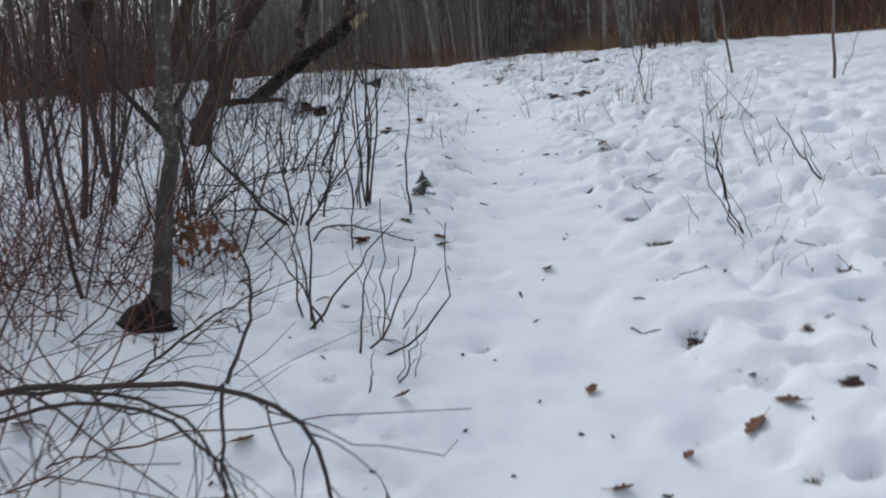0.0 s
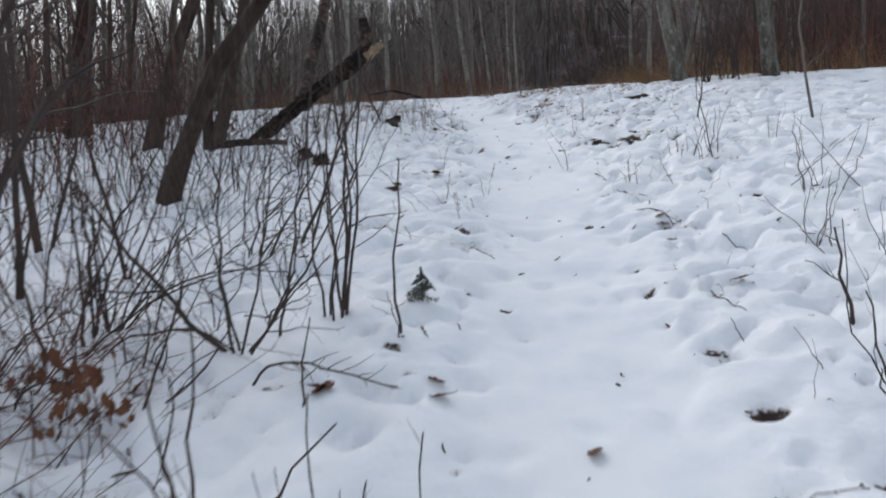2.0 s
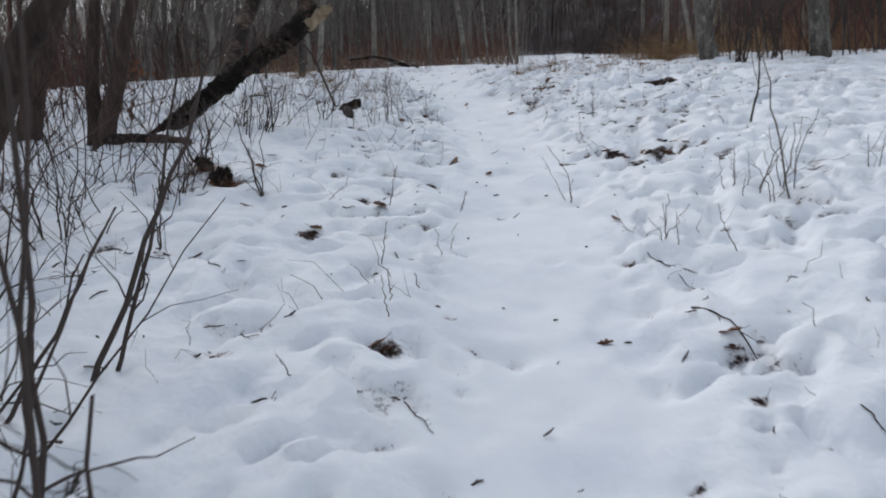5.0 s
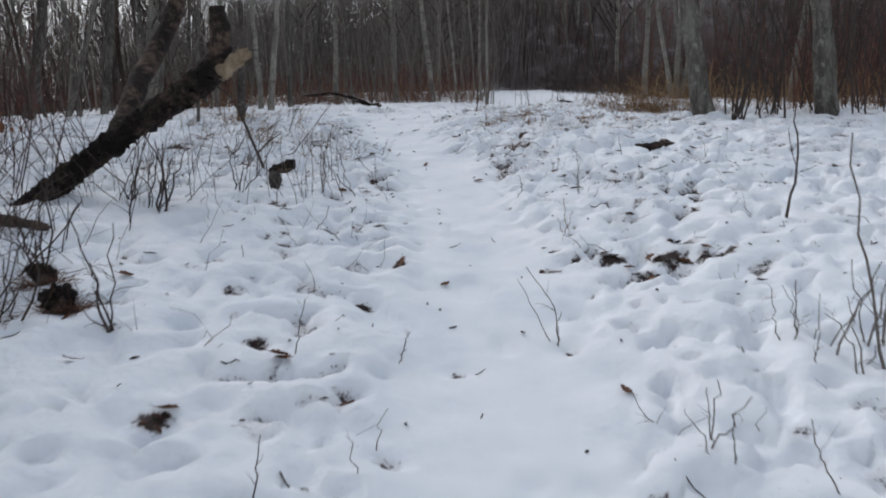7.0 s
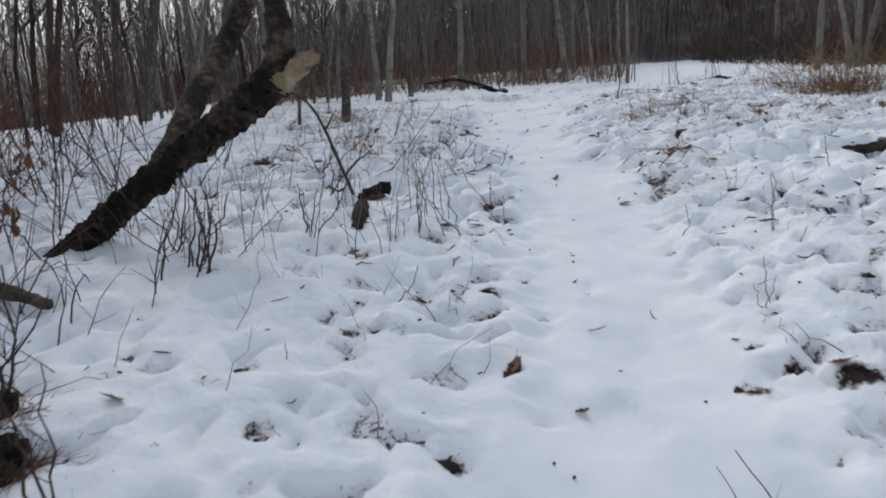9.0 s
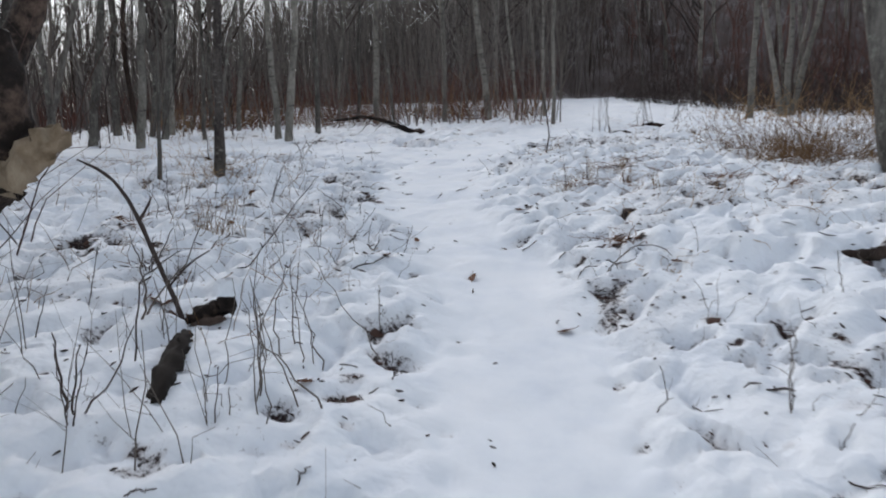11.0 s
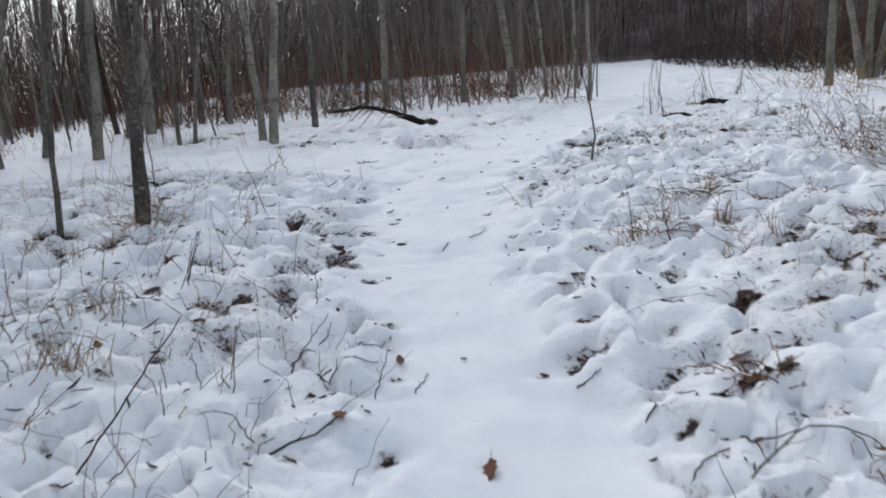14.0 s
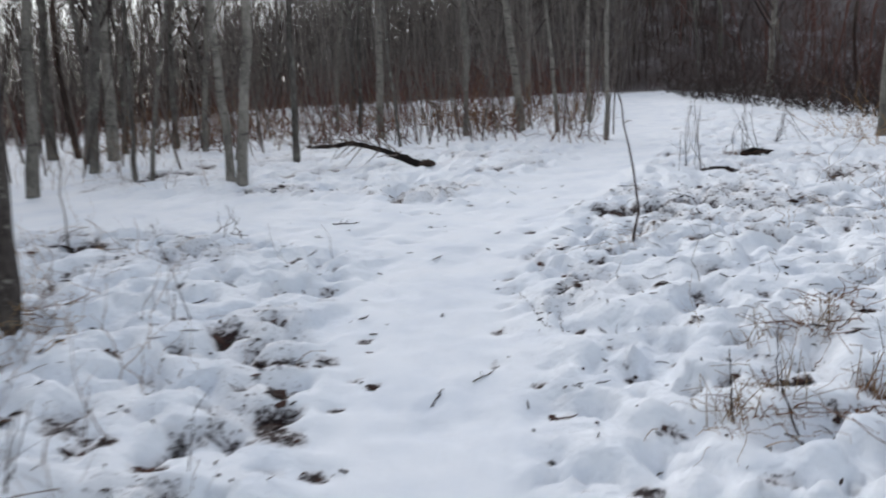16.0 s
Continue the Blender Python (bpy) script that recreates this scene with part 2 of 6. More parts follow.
HOLES += [(1.62, 5.69, 0.09, 0.09, 1.0), (1.22, 5.73, 0.07, 0.08, 1.0), (1.05, 5.49, 0.06, 0.06, 1.0), (1.02, 5.04, 0.06, 0.06, 0.7), (0.33, 5.05, 0.07, 0.06, 0.6), (-0.12, 7.09, 0.06, 0.06, 0.9), (0.04, 8.35, 0.1, 0.06, 0.7), (2.15, 10.58, 0.14, 0.06, 0.7), (0.08, 5.55, 0.1, 0.06, 0.4), (1.49, 6.03, 0.1, 0.06, 0.5), (0.25, 5.36, 0.05, 0.03, 0.9), (1.35, 6.49, 0.06, 0.05, 0.6)]
HOLES += [(-0.02, 6.70, 0.12, 0.06, 0.7), (0.54, 6.76, 0.1, 0.07, 0.45), (0.36, 6.80, 0.1, 0.06, 0.45), (1.17, 7.16, 0.15, 0.08, 0.3), (1.47, 7.55, 0.09, 0.07, 0.7), (1.41, 7.30, 0.09, 0.08, 0.6), (1.27, 7.95, 0.1, 0.07, 0.4), (1.93, 7.70, 0.12, 0.09, 0.6), (0.15, 7.31, 0.09, 0.07, 0.5)]
HOLES += [(-0.89, 9.67, 0.14, 0.06, 0.6), (-0.66, 9.27, 0.1, 0.07, 0.8), (0.19, 9.89, 0.07, 0.05, 1.1), (0.53, 8.62, 0.08, 0.06, 0.6), (-0.53, 6.85, 0.09, 0.06, 0.5), (-0.67, 6.60, 0.12, 0.06, 0.4), (1.36, 6.86, 0.04, 0.05, 1.1), (1.44, 6.66, 0.11, 0.08, 0.7), (-1.09, 8.74, 0.1, 0.05, 0.7), (2.05, 8.06, 0.07, 0.06, 0.8)]
HOLES += [(-0.57, 9.00, 0.06, 0.06, 1.0), (-0.00, 10.69, 0.09, 0.05, 1.1), (0.16, 10.92, 0.06, 0.04, 1.0), (-0.80, 10.95, 0.12, 0.07, 0.7), (0.18, 8.93, 0.05, 0.04, 0.9), (1.18, 10.13, 0.07, 0.04, 0.9), (1.41, 8.93, 0.08, 0.06, 0.5), (1.51, 8.69, 0.06, 0.06, 0.6), (-0.98, 9.51, 0.13, 0.05, 0.35)]
HOLES += [(1.53, 11.00, 0.07, 0.06, 1.1), (1.38, 10.64, 0.05, 0.05, 0.7), (1.32, 10.42, 0.06, 0.06, 0.7), (1.52, 12.08, 0.05, 0.05, 1.2), (1.07, 12.45, 0.08, 0.04, 0.6), (0.49, 10.82, 0.06, 0.04, 0.7), (0.23, 12.26, 0.08, 0.05, 0.2), (-0.46, 10.47, 0.1, 0.06, 0.4)]
HOLES += [(-0.68, 10.24, 0.06, 0.04, 0.9), (1.77, 10.69, 0.1, 0.05, 0.7), (1.91, 10.91, 0.1, 0.06, 0.5), (1.97, 12.06, 0.1, 0.05, 0.6), (2.25, 11.10, 0.13, 0.07, 0.4), (-1.49, 11.52, 0.06, 0.04, 1.0), (1.78, 11.49, 0.14, 0.06, 0.4), (-0.65, 13.44, 0.14, 0.05, 0.6), (0.04, 12.89, 0.08, 0.05, 0.8), (-0.20, 13.98, 0.1, 0.04, 0.8), (-0.24, 11.85, 0.14, 0.06, 0.5)]
HOLES += [(0.21, 12.43, 0.06, 0.06, 0.7), (-0.47, 12.80, 0.08, 0.05, 1.0), (-0.14, 12.26, 0.09, 0.05, 0.9), (0.22, 13.38, 0.05, 0.03, 0.7), (-0.54, 12.54, 0.1, 0.05, 0.7), (-1.43, 13.72, 0.12, 0.05, 0.6), (1.24, 13.77, 0.12, 0.05, 0.9), (0.94, 13.50, 0.06, 0.05, 1.0)]
HOLES += [(1.25, 13.90, 0.06, 0.05, 1.1), (1.11, 13.64, 0.06, 0.04, 1.1), (-1.29, 14.30, 0.08, 0.05, 1.0), (-0.59, 16.21, 0.05, 0.03, 1.0), (-0.49, 15.82, 0.06, 0.04, 1.3), (-0.87, 15.66, 0.1, 0.05, 1.3), (-0.47, 13.82, 0.05, 0.04, 0.8), (-1.85, 15.20, 0.14, 0.06, 0.8), (-1.69, 14.67, 0.12, 0.05, 0.8), (-0.63, 14.63, 0.05, 0.04, 1.0)]
HOLES += [(-0.72, 13.64, 0.06, 0.05, 0.7), (1.38, 14.38, 0.12, 0.05, 0.9), (1.66, 14.28, 0.13, 0.05, 0.9), (0.97, 13.93, 0.12, 0.07, 0.5), (1.37, 13.81, 0.06, 0.05, 1.0), (1.03, 14.99, 0.1, 0.05, 0.8), (0.38, 15.53, 0.1, 0.05, 0.7), (1.06, 14.50, 0.08, 0.05, 1.0), (1.03, 14.30, 0.08, 0.04, 0.9), (-0.50, 13.34, 0.1, 0.05, 0.6), (0.15, 13.65, 0.05, 0.03, 0.4), (0.43, 14.03, 0.1, 0.05, 0.4), (1.16, 13.42, 0.1, 0.06, 0.6)]
HOLES += [(-0.65, 16.33, 0.06, 0.04, 1.2), (1.32, 17.20, 0.08, 0.05, 1.1), (1.20, 16.58, 0.1, 0.05, 0.9), (0.27, 15.80, 0.07, 0.06, 0.9), (-1.13, 14.97, 0.1, 0.05, 1.3), (-1.82, 15.88, 0.1, 0.06, 1.0), (-0.78, 16.05, 0.1, 0.05, 0.7), (-1.38, 15.08, 0.08, 0.05, 0.7)]
HOLES += [(0.78, 15.36, 0.1, 0.07, 0.8), (0.62, 16.13, 0.1, 0.05, 0.8), (0.46, 16.41, 0.08, 0.05, 1.0), (1.38, 16.46, 0.1, 0.05, 0.9), (0.05, 16.44, 0.07, 0.03, 0.9), (0.19, 19.20, 0.06, 0.05, 1.1), (0.97, 16.88, 0.1, 0.05, 1.0), (1.33, 15.67, 0.08, 0.06, 0.9), (-1.09, 15.27, 0.12, 0.05, 0.5), (-1.43, 15.33, 0.14, 0.06, 0.4), (0.35, 15.67, 0.13, 0.07, 0.3)]
HOLES += [(1.84, 3.43, 0.07, 0.09, 0.9), (1.64, 2.90, 0.05, 0.07, 1.1), (1.43, 2.94, 0.06, 0.06, 0.8), (1.54, 3.00, 0.06, 0.06, 0.8), (1.36, 2.49, 0.08, 0.06, 1.1), (1.42, 2.66, 0.07, 0.06, 0.7), (1.02, 2.06, 0.05, 0.06, 1.0), (1.05, 2.74, 0.06, 0.05, 0.5), (1.38, 3.73, 0.08, 0.06, 0.7), (1.72, 3.85, 0.07, 0.05, 0.8), (1.43, 3.27, 0.07, 0.06, 0.6), (0.96, 2.63, 0.07, 0.05, 0.3), (-0.10, 2.39, 0.08, 0.04, 0.2)]


def old_prints():
    """Half-melted prints and drip pits beside the trail; litter and painted shade darken the bottom."""
    rng = random.Random(31)
    found = []
    while len(found) < 210:
        y = rng.uniform(2.2, 20)
        side = rng.choice((-1, 1))
        x = float(trail_x(y)) + side * (0.35 + rng.expovariate(1.1))
        if -2.4 < x < 3.4 and all((x - a) ** 2 + (y - b) ** 2 > 0.05 for a, b, *c in found + HOLES):
            found.append((x, y, rng.uniform(0.04, 0.1), rng.uniform(0.05, 0.1), rng.uniform(0.35, 0.85) + (0.15 if y > 12 else 0)))
    return found


HOLES += old_prints()


def snow(x, y):
    """Height of the snow and how bare the litter lies there."""
    shape = np.shape(x)
    x, y = np.atleast_1d(np.asarray(x, float)), np.atleast_1d(np.asarray(y, float))
    t = trodden(x, y)
    rough = np.interp(y, [0, 3, 8, 12, 14, 20, 26], [0.8, 0.8, 0.92, 1.1, 1.4, 1.4, 0.9]) * np.where(x < trail_x(y) - 0.35, np.interp(y, [0, 6, 9, 11, 13], [0.6, 0.78, 0.9, 0.95, 1.0]), 1.0)
    near = (1 - ease(y, 28, 44)) * (1 - 0.75 * ease(np.abs(x - 0.5), 5, 8)) * (1 - ease(np.abs(x), 9, 16))
    a, b, c, d = wave(x, y, 0.62, 1), wave(x, y, 0.27, 2), wave(x, y, 0.13, 3), wave(x, y, 0.06, 4)
    wx, wy = x + 0.12 * (wave(x, y, 0.3, 41) - 0.5), y + 0.12 * (wave(x, y, 0.3, 42) - 0.5)
    pillow, puff = 1 - (1 - wave(wx, wy, 0.19, 2)) ** 2, 1 - (1 - wave(wx, wy, 0.1, 15)) ** 2
    lump = 0.045 * (a - 0.5) + 0.06 * (pillow - 0.6) + 0.048 * (puff - 0.6) + 0.014 * (d - 0.5)
    dent = ease(wave(wx, wy, 0.11, 7), 0.66, 0.82) * ease(wave(x, y, 0.6, 8), 0.25, 0.45)
    hoof = ease(wave(wx * 1.2, wy, 0.18, 17), 0.6, 0.85)
    lump = lump - 0.065 * dent - 0.052 * hoof + 0.02
    step = 0.03 * (wave(x, y, 0.4, 9) - 0.5) + 0.018 * (wave(x, y, 0.15, 10) - 0.5) + 0.006 * (d - 0.5) - 0.006 - 0.03 * hoof * wave(x, y, 0.5, 44)
    h = land(x, y) + near * ((1 - t) * rough * lump + t * step)
    thin = ease(wave(x, y, 1.1, 19), 0.15, 0.6)
    # litter lies bare in creases and dents; the snow tint paints shade there too
    low = ease(np.interp(y, [5, 9, 13], [0.42, 0.46, 0.53]) - (0.4 * pillow + 0.35 * puff + 0.12 * c + 0.13 * d), 0.0, 0.15) * thin
    bare = (0.62 * dent * ease(wave(x, y, 0.45, 21), 0.35, 0.7) + 0.6 * low) * (1 - t) * np.interp(y, [0, 6, 10, 13, 22], [0.55, 0.62, 0.7, 0.84, 0.86]) * np.clip(rough, 0.5, 1.0)
    bare = bare + thin * (1 - t) * ease(wave(x, y, 0.35, 23), 0.3, 0.6) * np.interp(y, [0, 6, 11, 13.5, 20, 26], [0.08, 0.13, 0.19, 0.3, 0.32, 0.26])
    for hx, hy, r, deep, open_ in HOLES:
        i = (np.abs(x - hx) < 4 * r) & (np.abs(y - hy) < 4 * r)
        if not i.any():
            continue
        g = np.exp(-(((x[i] - hx) * 0.8) ** 2 + ((y[i] - hy) * 1.1) ** 2) / (r * r) * (0.5 + 1.6 * b[i] + 0.9 * c[i]))
        h[i] = h[i] - 0.62 * deep * g
        bare[i] = np.maximum(bare[i], open_ * ease(g, 0.4, 1.0) * (0.3 + 0.35 * puff[i] + 0.65 * d[i]))
    woods = np.maximum(ease(y - 40 + 0.12 * np.abs(x - 4) + 3.0 * np.clip(x - 5.2, 0, 5), 0, 4), ease(-x, 7, 14) * ease(y, 29, 35) * 0.6)
    bare = np.maximum(bare * near, woods * np.where(y > 42, 0.6 + 0.35 * wave(x, y, 0.9, 12), 0.6 + 0.3 * wave(x, y, 0.7, 13)))
    return h.reshape(shape), bare.reshape(shape)


def top(x, y):
    return float(snow(x, y)[0])


# ---- mesh helpers ----
def mesh_of(name, verts, faces, material, smooth=True):
    me = bpy.data.meshes.new(name)
    me.from_pydata([tuple(v) for v in verts], [], [tuple(f) for f in faces])
    me.materials.append(material)
    if smooth:
        me.shade_smooth()
    return me


def fast_mesh(name, verts, quads, material):
    me = bpy.data.meshes.new(name)
    verts, quads = np.ascontiguousarray(verts, np.float32), np.ascontiguousarray(quads, np.int32)
    me.vertices.add(len(verts))
    me.vertices.foreach_set("co", verts.ravel())
    me.loops.add(quads.size)
    me.loops.foreach_set("vertex_index", quads.ravel())
    me.polygons.add(len(quads))
    me.polygons.foreach_set("loop_start", np.arange(0, quads.size, 4, dtype=np.int32))
    me.update(calc_edges=True)
    me.materials.append(material)
    me.shade_smooth()
    return me


def tubes(points, radii, sides=4):
    """Tapered tubes along many lines at once: points n x k x 3, radii n x k. Returns vertices and quads; the tips run to a point."""
    points, radii = np.asarray(points, float), np.asarray(radii, float)
    n, k, _ = points.shape
    tangent = np.gradient(points, axis=1)
    tangent /= np.linalg.norm(tangent, axis=2, keepdims=True) + 1e-9
    side = np.cross(tangent, np.where(np.abs(tangent[..., 2:3]) > 0.9, [[[1.0, 0, 0]]], [[[0, 0, 1.0]]]))
    side /= np.linalg.norm(side, axis=2, keepdims=True) + 1e-9
    for i in range(1, k):
        flip = np.sum(side[:, i] * side[:, i - 1], axis=1) < 0
        side[flip, i] *= -1
    other = np.cross(tangent, side)
    a = np.arange(sides) * 2 * math.pi / sides
    ring = points[:, :, None] + radii[:, :, None, None] * (side[:, :, None] * np.cos(a)[None, None, :, None] + other[:, :, None] * np.sin(a)[None, None, :, None])
    index = np.arange(n * k * sides).reshape(n, k, sides)
    nxt = np.roll(index, -1, axis=2)
    quads = np.stack([index[:, :-1], nxt[:, :-1], nxt[:, 1:], index[:, 1:]], axis=-1).reshape(-1, 4)
    return ring.reshape(-1, 3), quads


def joined(pieces):
    verts, quads, start = [], [], 0
    for v, q in pieces:
        verts.append(v)
        quads.append(q + start)
        start += len(v)
    return np.concatenate(verts), np.concatenate(quads)


def lines(rng, base, way, length, k=5, bend=0.15, droop=0.0, kink=0.04):
    """Bent lines from base along way."""
    n = len(base)
    s = np.linspace(0, 1, k)[None, :, None]
    L = np.asarray(length, float).reshape(n, 1, 1)
    b = rng.normal(0, bend, (n, 1, 3))
    j = rng.normal(0, kink, (n, k, 3)) * s
    return base[:, None] + way[:, None] * L * s + b * L * s * s + j * L + np.array([0, 0, -droop]) * L * s * s


def unit(v):
    return v / (np.linalg.norm(v, axis=-1, keepdims=True) + 1e-9)


def shoots(rng, points, radii, count, low, high, angle, length, rise=0.15, thin=0.5, k=4, bend=0.12, kink=0.05):
    """Side shoots from lines: count in all, starting between low and high along them."""
    n, kk, _ = points.shape
    who = rng.integers(0, n, count)
    s = rng.uniform(low, high, count) * (kk - 1)
    i = np.minimum(s.astype(int), kk - 2)
    f = (s - i)[:, None]
    base = points[who, i] * (1 - f) + points[who, i + 1] * f
    r = (radii[who, i] * (1 - f[:, 0]) + radii[who, i + 1] * f[:, 0]) * thin
    along = unit(points[who, i + 1] - points[who, i])
    out = unit(np.cross(along, rng.normal(0, 1, (count, 3))))
    way = unit(along * math.cos(angle) + out * math.sin(angle) + np.array([0, 0, rise]))
    whole = np.linalg.norm(points[who, -1] - points[who, 0], axis=1)
    L = whole * length * rng.uniform(0.6, 1.2, count) * (1.1 - 0.6 * s / (kk - 1))
    P = lines(rng, base, way, L, k, bend, 0, kink)
    return P, r[:, None] * np.linspace(1, 0.3, k)[None]


def stuff_stems(name, rng, xy, heights, radius, material, lean=0.12, shoot=2, k=4, label="", category="", bend=0.12, sink=0.05, cutlen=0.45, kink=0.03):
    """Many thin stems as one object of kind stuff."""
    z = snow(xy[:, 0], xy[:, 1])[0] - sink
    base = np.column_stack([xy, z])
    way = unit(np.column_stack([rng.normal(0, lean, (len(xy), 2)), np.ones(len(xy))]))
    P = lines(rng, base, way, heights + sink, k, bend, 0, kink)
    R = (radius * rng.uniform(0.6, 1.3, len(xy)))[:, None] * np.linspace(1, 0.35, k)[None]
    pieces = [tubes(P, R, 3)]
    if shoot:
        Q, S = shoots(rng, P, R, int(len(xy) * shoot), 0.15, 0.95, 0.95, cutlen, 0.25, 0.6, 3)
        pieces.append(tubes(Q, S, 3))
    v, q = joined(pieces)
    return tagged(new(name, fast_mesh(name, v, q, material)), label, category, kind="stuff")


def part(name, mesh, parent, label=""):
    ob = new(name, mesh)
    ob.parent = parent
    return tagged(ob, label, kind="stuff" if name in ("brushwood", "crown", "foliage", "needle_cover", "branch_whorl") else "")


def thing(name, x, y, label, category, group="", sink=0.0, turn=0.0):
    e = new(name)
    e.empty_display_size = 0.1
    e.matrix_world = pose(x, y, top(x, y) - sink, 0, 0, turn)
    return tagged(e, label, category, group)


def spine(points, k, rng=None, wobble=0.0):
    """A smooth line with k points through a few."""
    p = np.array(points, float)
    d = np.r_[0, np.cumsum(np.linalg.norm(np.diff(p, axis=0), axis=1))]
    s = np.linspace(0, d[-1], k)
    line = np.column_stack([np.interp(s, d, p[:, i]) for i in range(3)])
    for _ in range(2):
        line[1:-1] = 0.25 * line[:-2] + 0.5 * line[1:-1] + 0.25 * line[2:]
    if rng is not None:
        line[1:-1] += rng.normal(0, wobble, (k - 2, 3))
    return line


# ---- ground ----
def spread(fine_a, fine_b, step, far_a, far_b, growth):
    mid = list(np.arange(fine_a, fine_b, step))
    up, d = [mid[-1]], step
    while up[-1] < far_b:
        d *= growth
        up.append(up[-1] + d)
    down, d = [mid[0]], step
    while down[-1] > far_a:
        d *= growth
        down.append(down[-1] - d)
    return np.array(down[:0:-1] + mid + up[1:])


def build_ground():
    xs = spread(-3.4, 4.3, 0.036, -700, 700, 1.06)
    ys = np.concatenate([spread(1.4, 20.0, 0.037, -60, 20.02, 1.12), spread(20.09, 32, 0.1, 20.05, 900, 1.06)[1:]])
    ys = np.unique(ys)
    X, Y = np.meshgrid(xs, ys)
    Z, bare = snow(X, Y)
    nx, ny = len(xs), len(ys)
    index = np.arange(nx * ny).reshape(ny, nx)
    quads = np.stack([index[:-1, :-1], index[:-1, 1:], index[1:, 1:], index[1:, :-1]], axis=-1).reshape(-1, 4)
    me = fast_mesh("ground", np.stack([X, Y, Z], axis=-1).reshape(-1, 3), quads, SNOW)
    me.attributes.new("bare", "FLOAT", "POINT").data.foreach_set("value", bare.astype(np.float32).ravel())
    me.attributes.new("rugged", "FLOAT", "POINT").data.foreach_set("value", (0.12 + (1 - trodden(X, Y)) * np.interp(Y, [0, 9, 13, 20], [0.35, 0.5, 0.9, 0.9])).astype(np.float32).ravel())
    return tagged(new("ground", me), "lumpy old snow with a trodden trail and bare leaf litter", "ground", kind="structure")


build_ground()


# ---- trees ----
def crown_of(rng, P, R, limbs, twigs, low=0.3, angle=0.8, length=0.33, fine=0, material=TWIG_GREY, name="crown"):
    A, RA = shoots(rng, P, R, limbs, low, 0.97, angle, length, 0.3, 0.5, 6, 0.15, 0.04)
    B, RB = shoots(rng, A, RA, twigs, 0.2, 0.98, 0.75, 0.45, 0.2, 0.55, 4)
    pieces = [tubes(A, RA, 4), tubes(B, RB, 3)]
    if fine:
        C, RC = shoots(rng, B, RB, fine, 0.2, 1.0, 0.7, 0.5, 0.15, 0.6, 3)
        pieces.append(tubes(C, RC, 3))
    v, q = joined(pieces)
    return fast_mesh(name, v, q, material)


def flared(k, r, tip=0.25, flare=0.3):
    s = np.linspace(0, 1, k)
    return r * ((1 - s) * (1 - tip) + tip + flare * np.exp(-s * k * 0.7))


def tree(name, x, y, points, r, label, trunk_mat, crown_mat, seed, height=8.0, limbs=14, twigs=90, fine=150, low=0.35, k=22, sides=10, group="", angle=0.8, length=0.3):
    """A leafless tree along its own leaning line, which goes on upwards to its height."""
    rng = np.random.default_rng(seed)
    e = thing(name, x, y, label, "tree", group)
    p = [np.array(q, float) for q in points]
    way = unit(p[-1] - p[-2])
    if p[-1][2] < height:
        rest = height - p[-1][2]
        mid = p[-1] + unit(way + np.array([0, 0, 0.6])) * rest * 0.5
        p += [mid, mid + unit(way + np.array([0, 0, 1.6])) * rest * 0.5]
    p = [p[0] - 0.12 * unit(p[1] - p[0])] + p
    P = spine(p, k, rng, r * 0.16)[None]
    R = flared(k, r)[None] * rng.uniform(0.92, 1.08, (1, k))
    v, q = tubes(P, R, sides)
    v = v + rng.normal(0, r * 0.04, v.shape)
    part("trunk", fast_mesh("trunk", v, q, trunk_mat), e)
    part("crown", crown_of(rng, P, R, limbs, twigs, low, angle, length, fine, crown_mat), e, "bare branches and twigs")
    return e


young = tree("young_tree", -1.38, 3.31, [(0, 0, 0), (0.11, 0, 0.42), (0.16, 0, 0.70), (0.16, 0, 0.93), (0.21, 0, 1.25), (0.22, 0, 1.51)], 0.04,
     "slender mottled tree trunk rising from a dark hollow", BARK_MOTTLED, TWIG_DARK, 3, 4.5, 14, 60, 60, 0.2)
part("root_collar", fast_mesh("root_collar", *tubes(spine([(-0.03, -0.02, -0.08), (-0.01, -0.02, 0.0), (0.0, -0.01, 0.05), (0.03, 0, 0.12)], 9, np.random.default_rng(2), 0.01)[None],
                                                    np.array([[0.11, 0.125, 0.13, 0.12, 0.1, 0.085, 0.07, 0.055, 0.045]]) * np.random.default_rng(3).uniform(0.8, 1.2, (1, 9)), 11), DARK_EARTH), young, "black rotten root collar")
tree("leaning_tree", -2.5, 7.65, [(0, 0, 0), (0.36, 0, 0.82), (0.60, 0, 1.28), (0.87, 0, 1.52), (1.19, 0, 1.80)], 0.085,
     "dark leaning tree with furrowed bark", BARK_DARK, TWIG_DARK, 4, 6.5, 12, 80, 120, 0.4)
tree("leaning_tree", -3.0, 10.4, [(0, 0, 0), (0.19, 0, 0.55), (0.38, 0, 1.26), (0.6, 0, 1.95)], 0.075,
     "dark slender tree beside a fallen log", BARK_DARK, TWIG_DARK, 5, 7, 12, 80, 120, 0.4)
tree("leaning_tree", -3.15, 10.5, [(0, 0, 0), (0.0, 0, 0.5), (0.12, 0.1, 1.3)], 0.06,
     "dark slender tree beside a fallen log", BARK_DARK, TWIG_DARK, 6, 7, 12, 80, 120, 0.4)
tree("leaning_tree", -4.0, 10.85, [(0, 0, 0), (0.19, 0, 0.67), (0.65, 0, 1.57), (0.83, 0, 1.95)], 0.10,
     "dark leaning tree with furrowed bark", BARK_DARK, TWIG_DARK, 7, 7.5, 14, 90, 120, 0.4)
tree("dark_tree", -6.1, 13.0, [(0, 0, 0), (0.36, 0, 2.28)], 0.17,
     "thick dark upright tree trunk", BARK_DARK, TWIG_DARK, 8, 10, 18, 120, 200, 0.3)
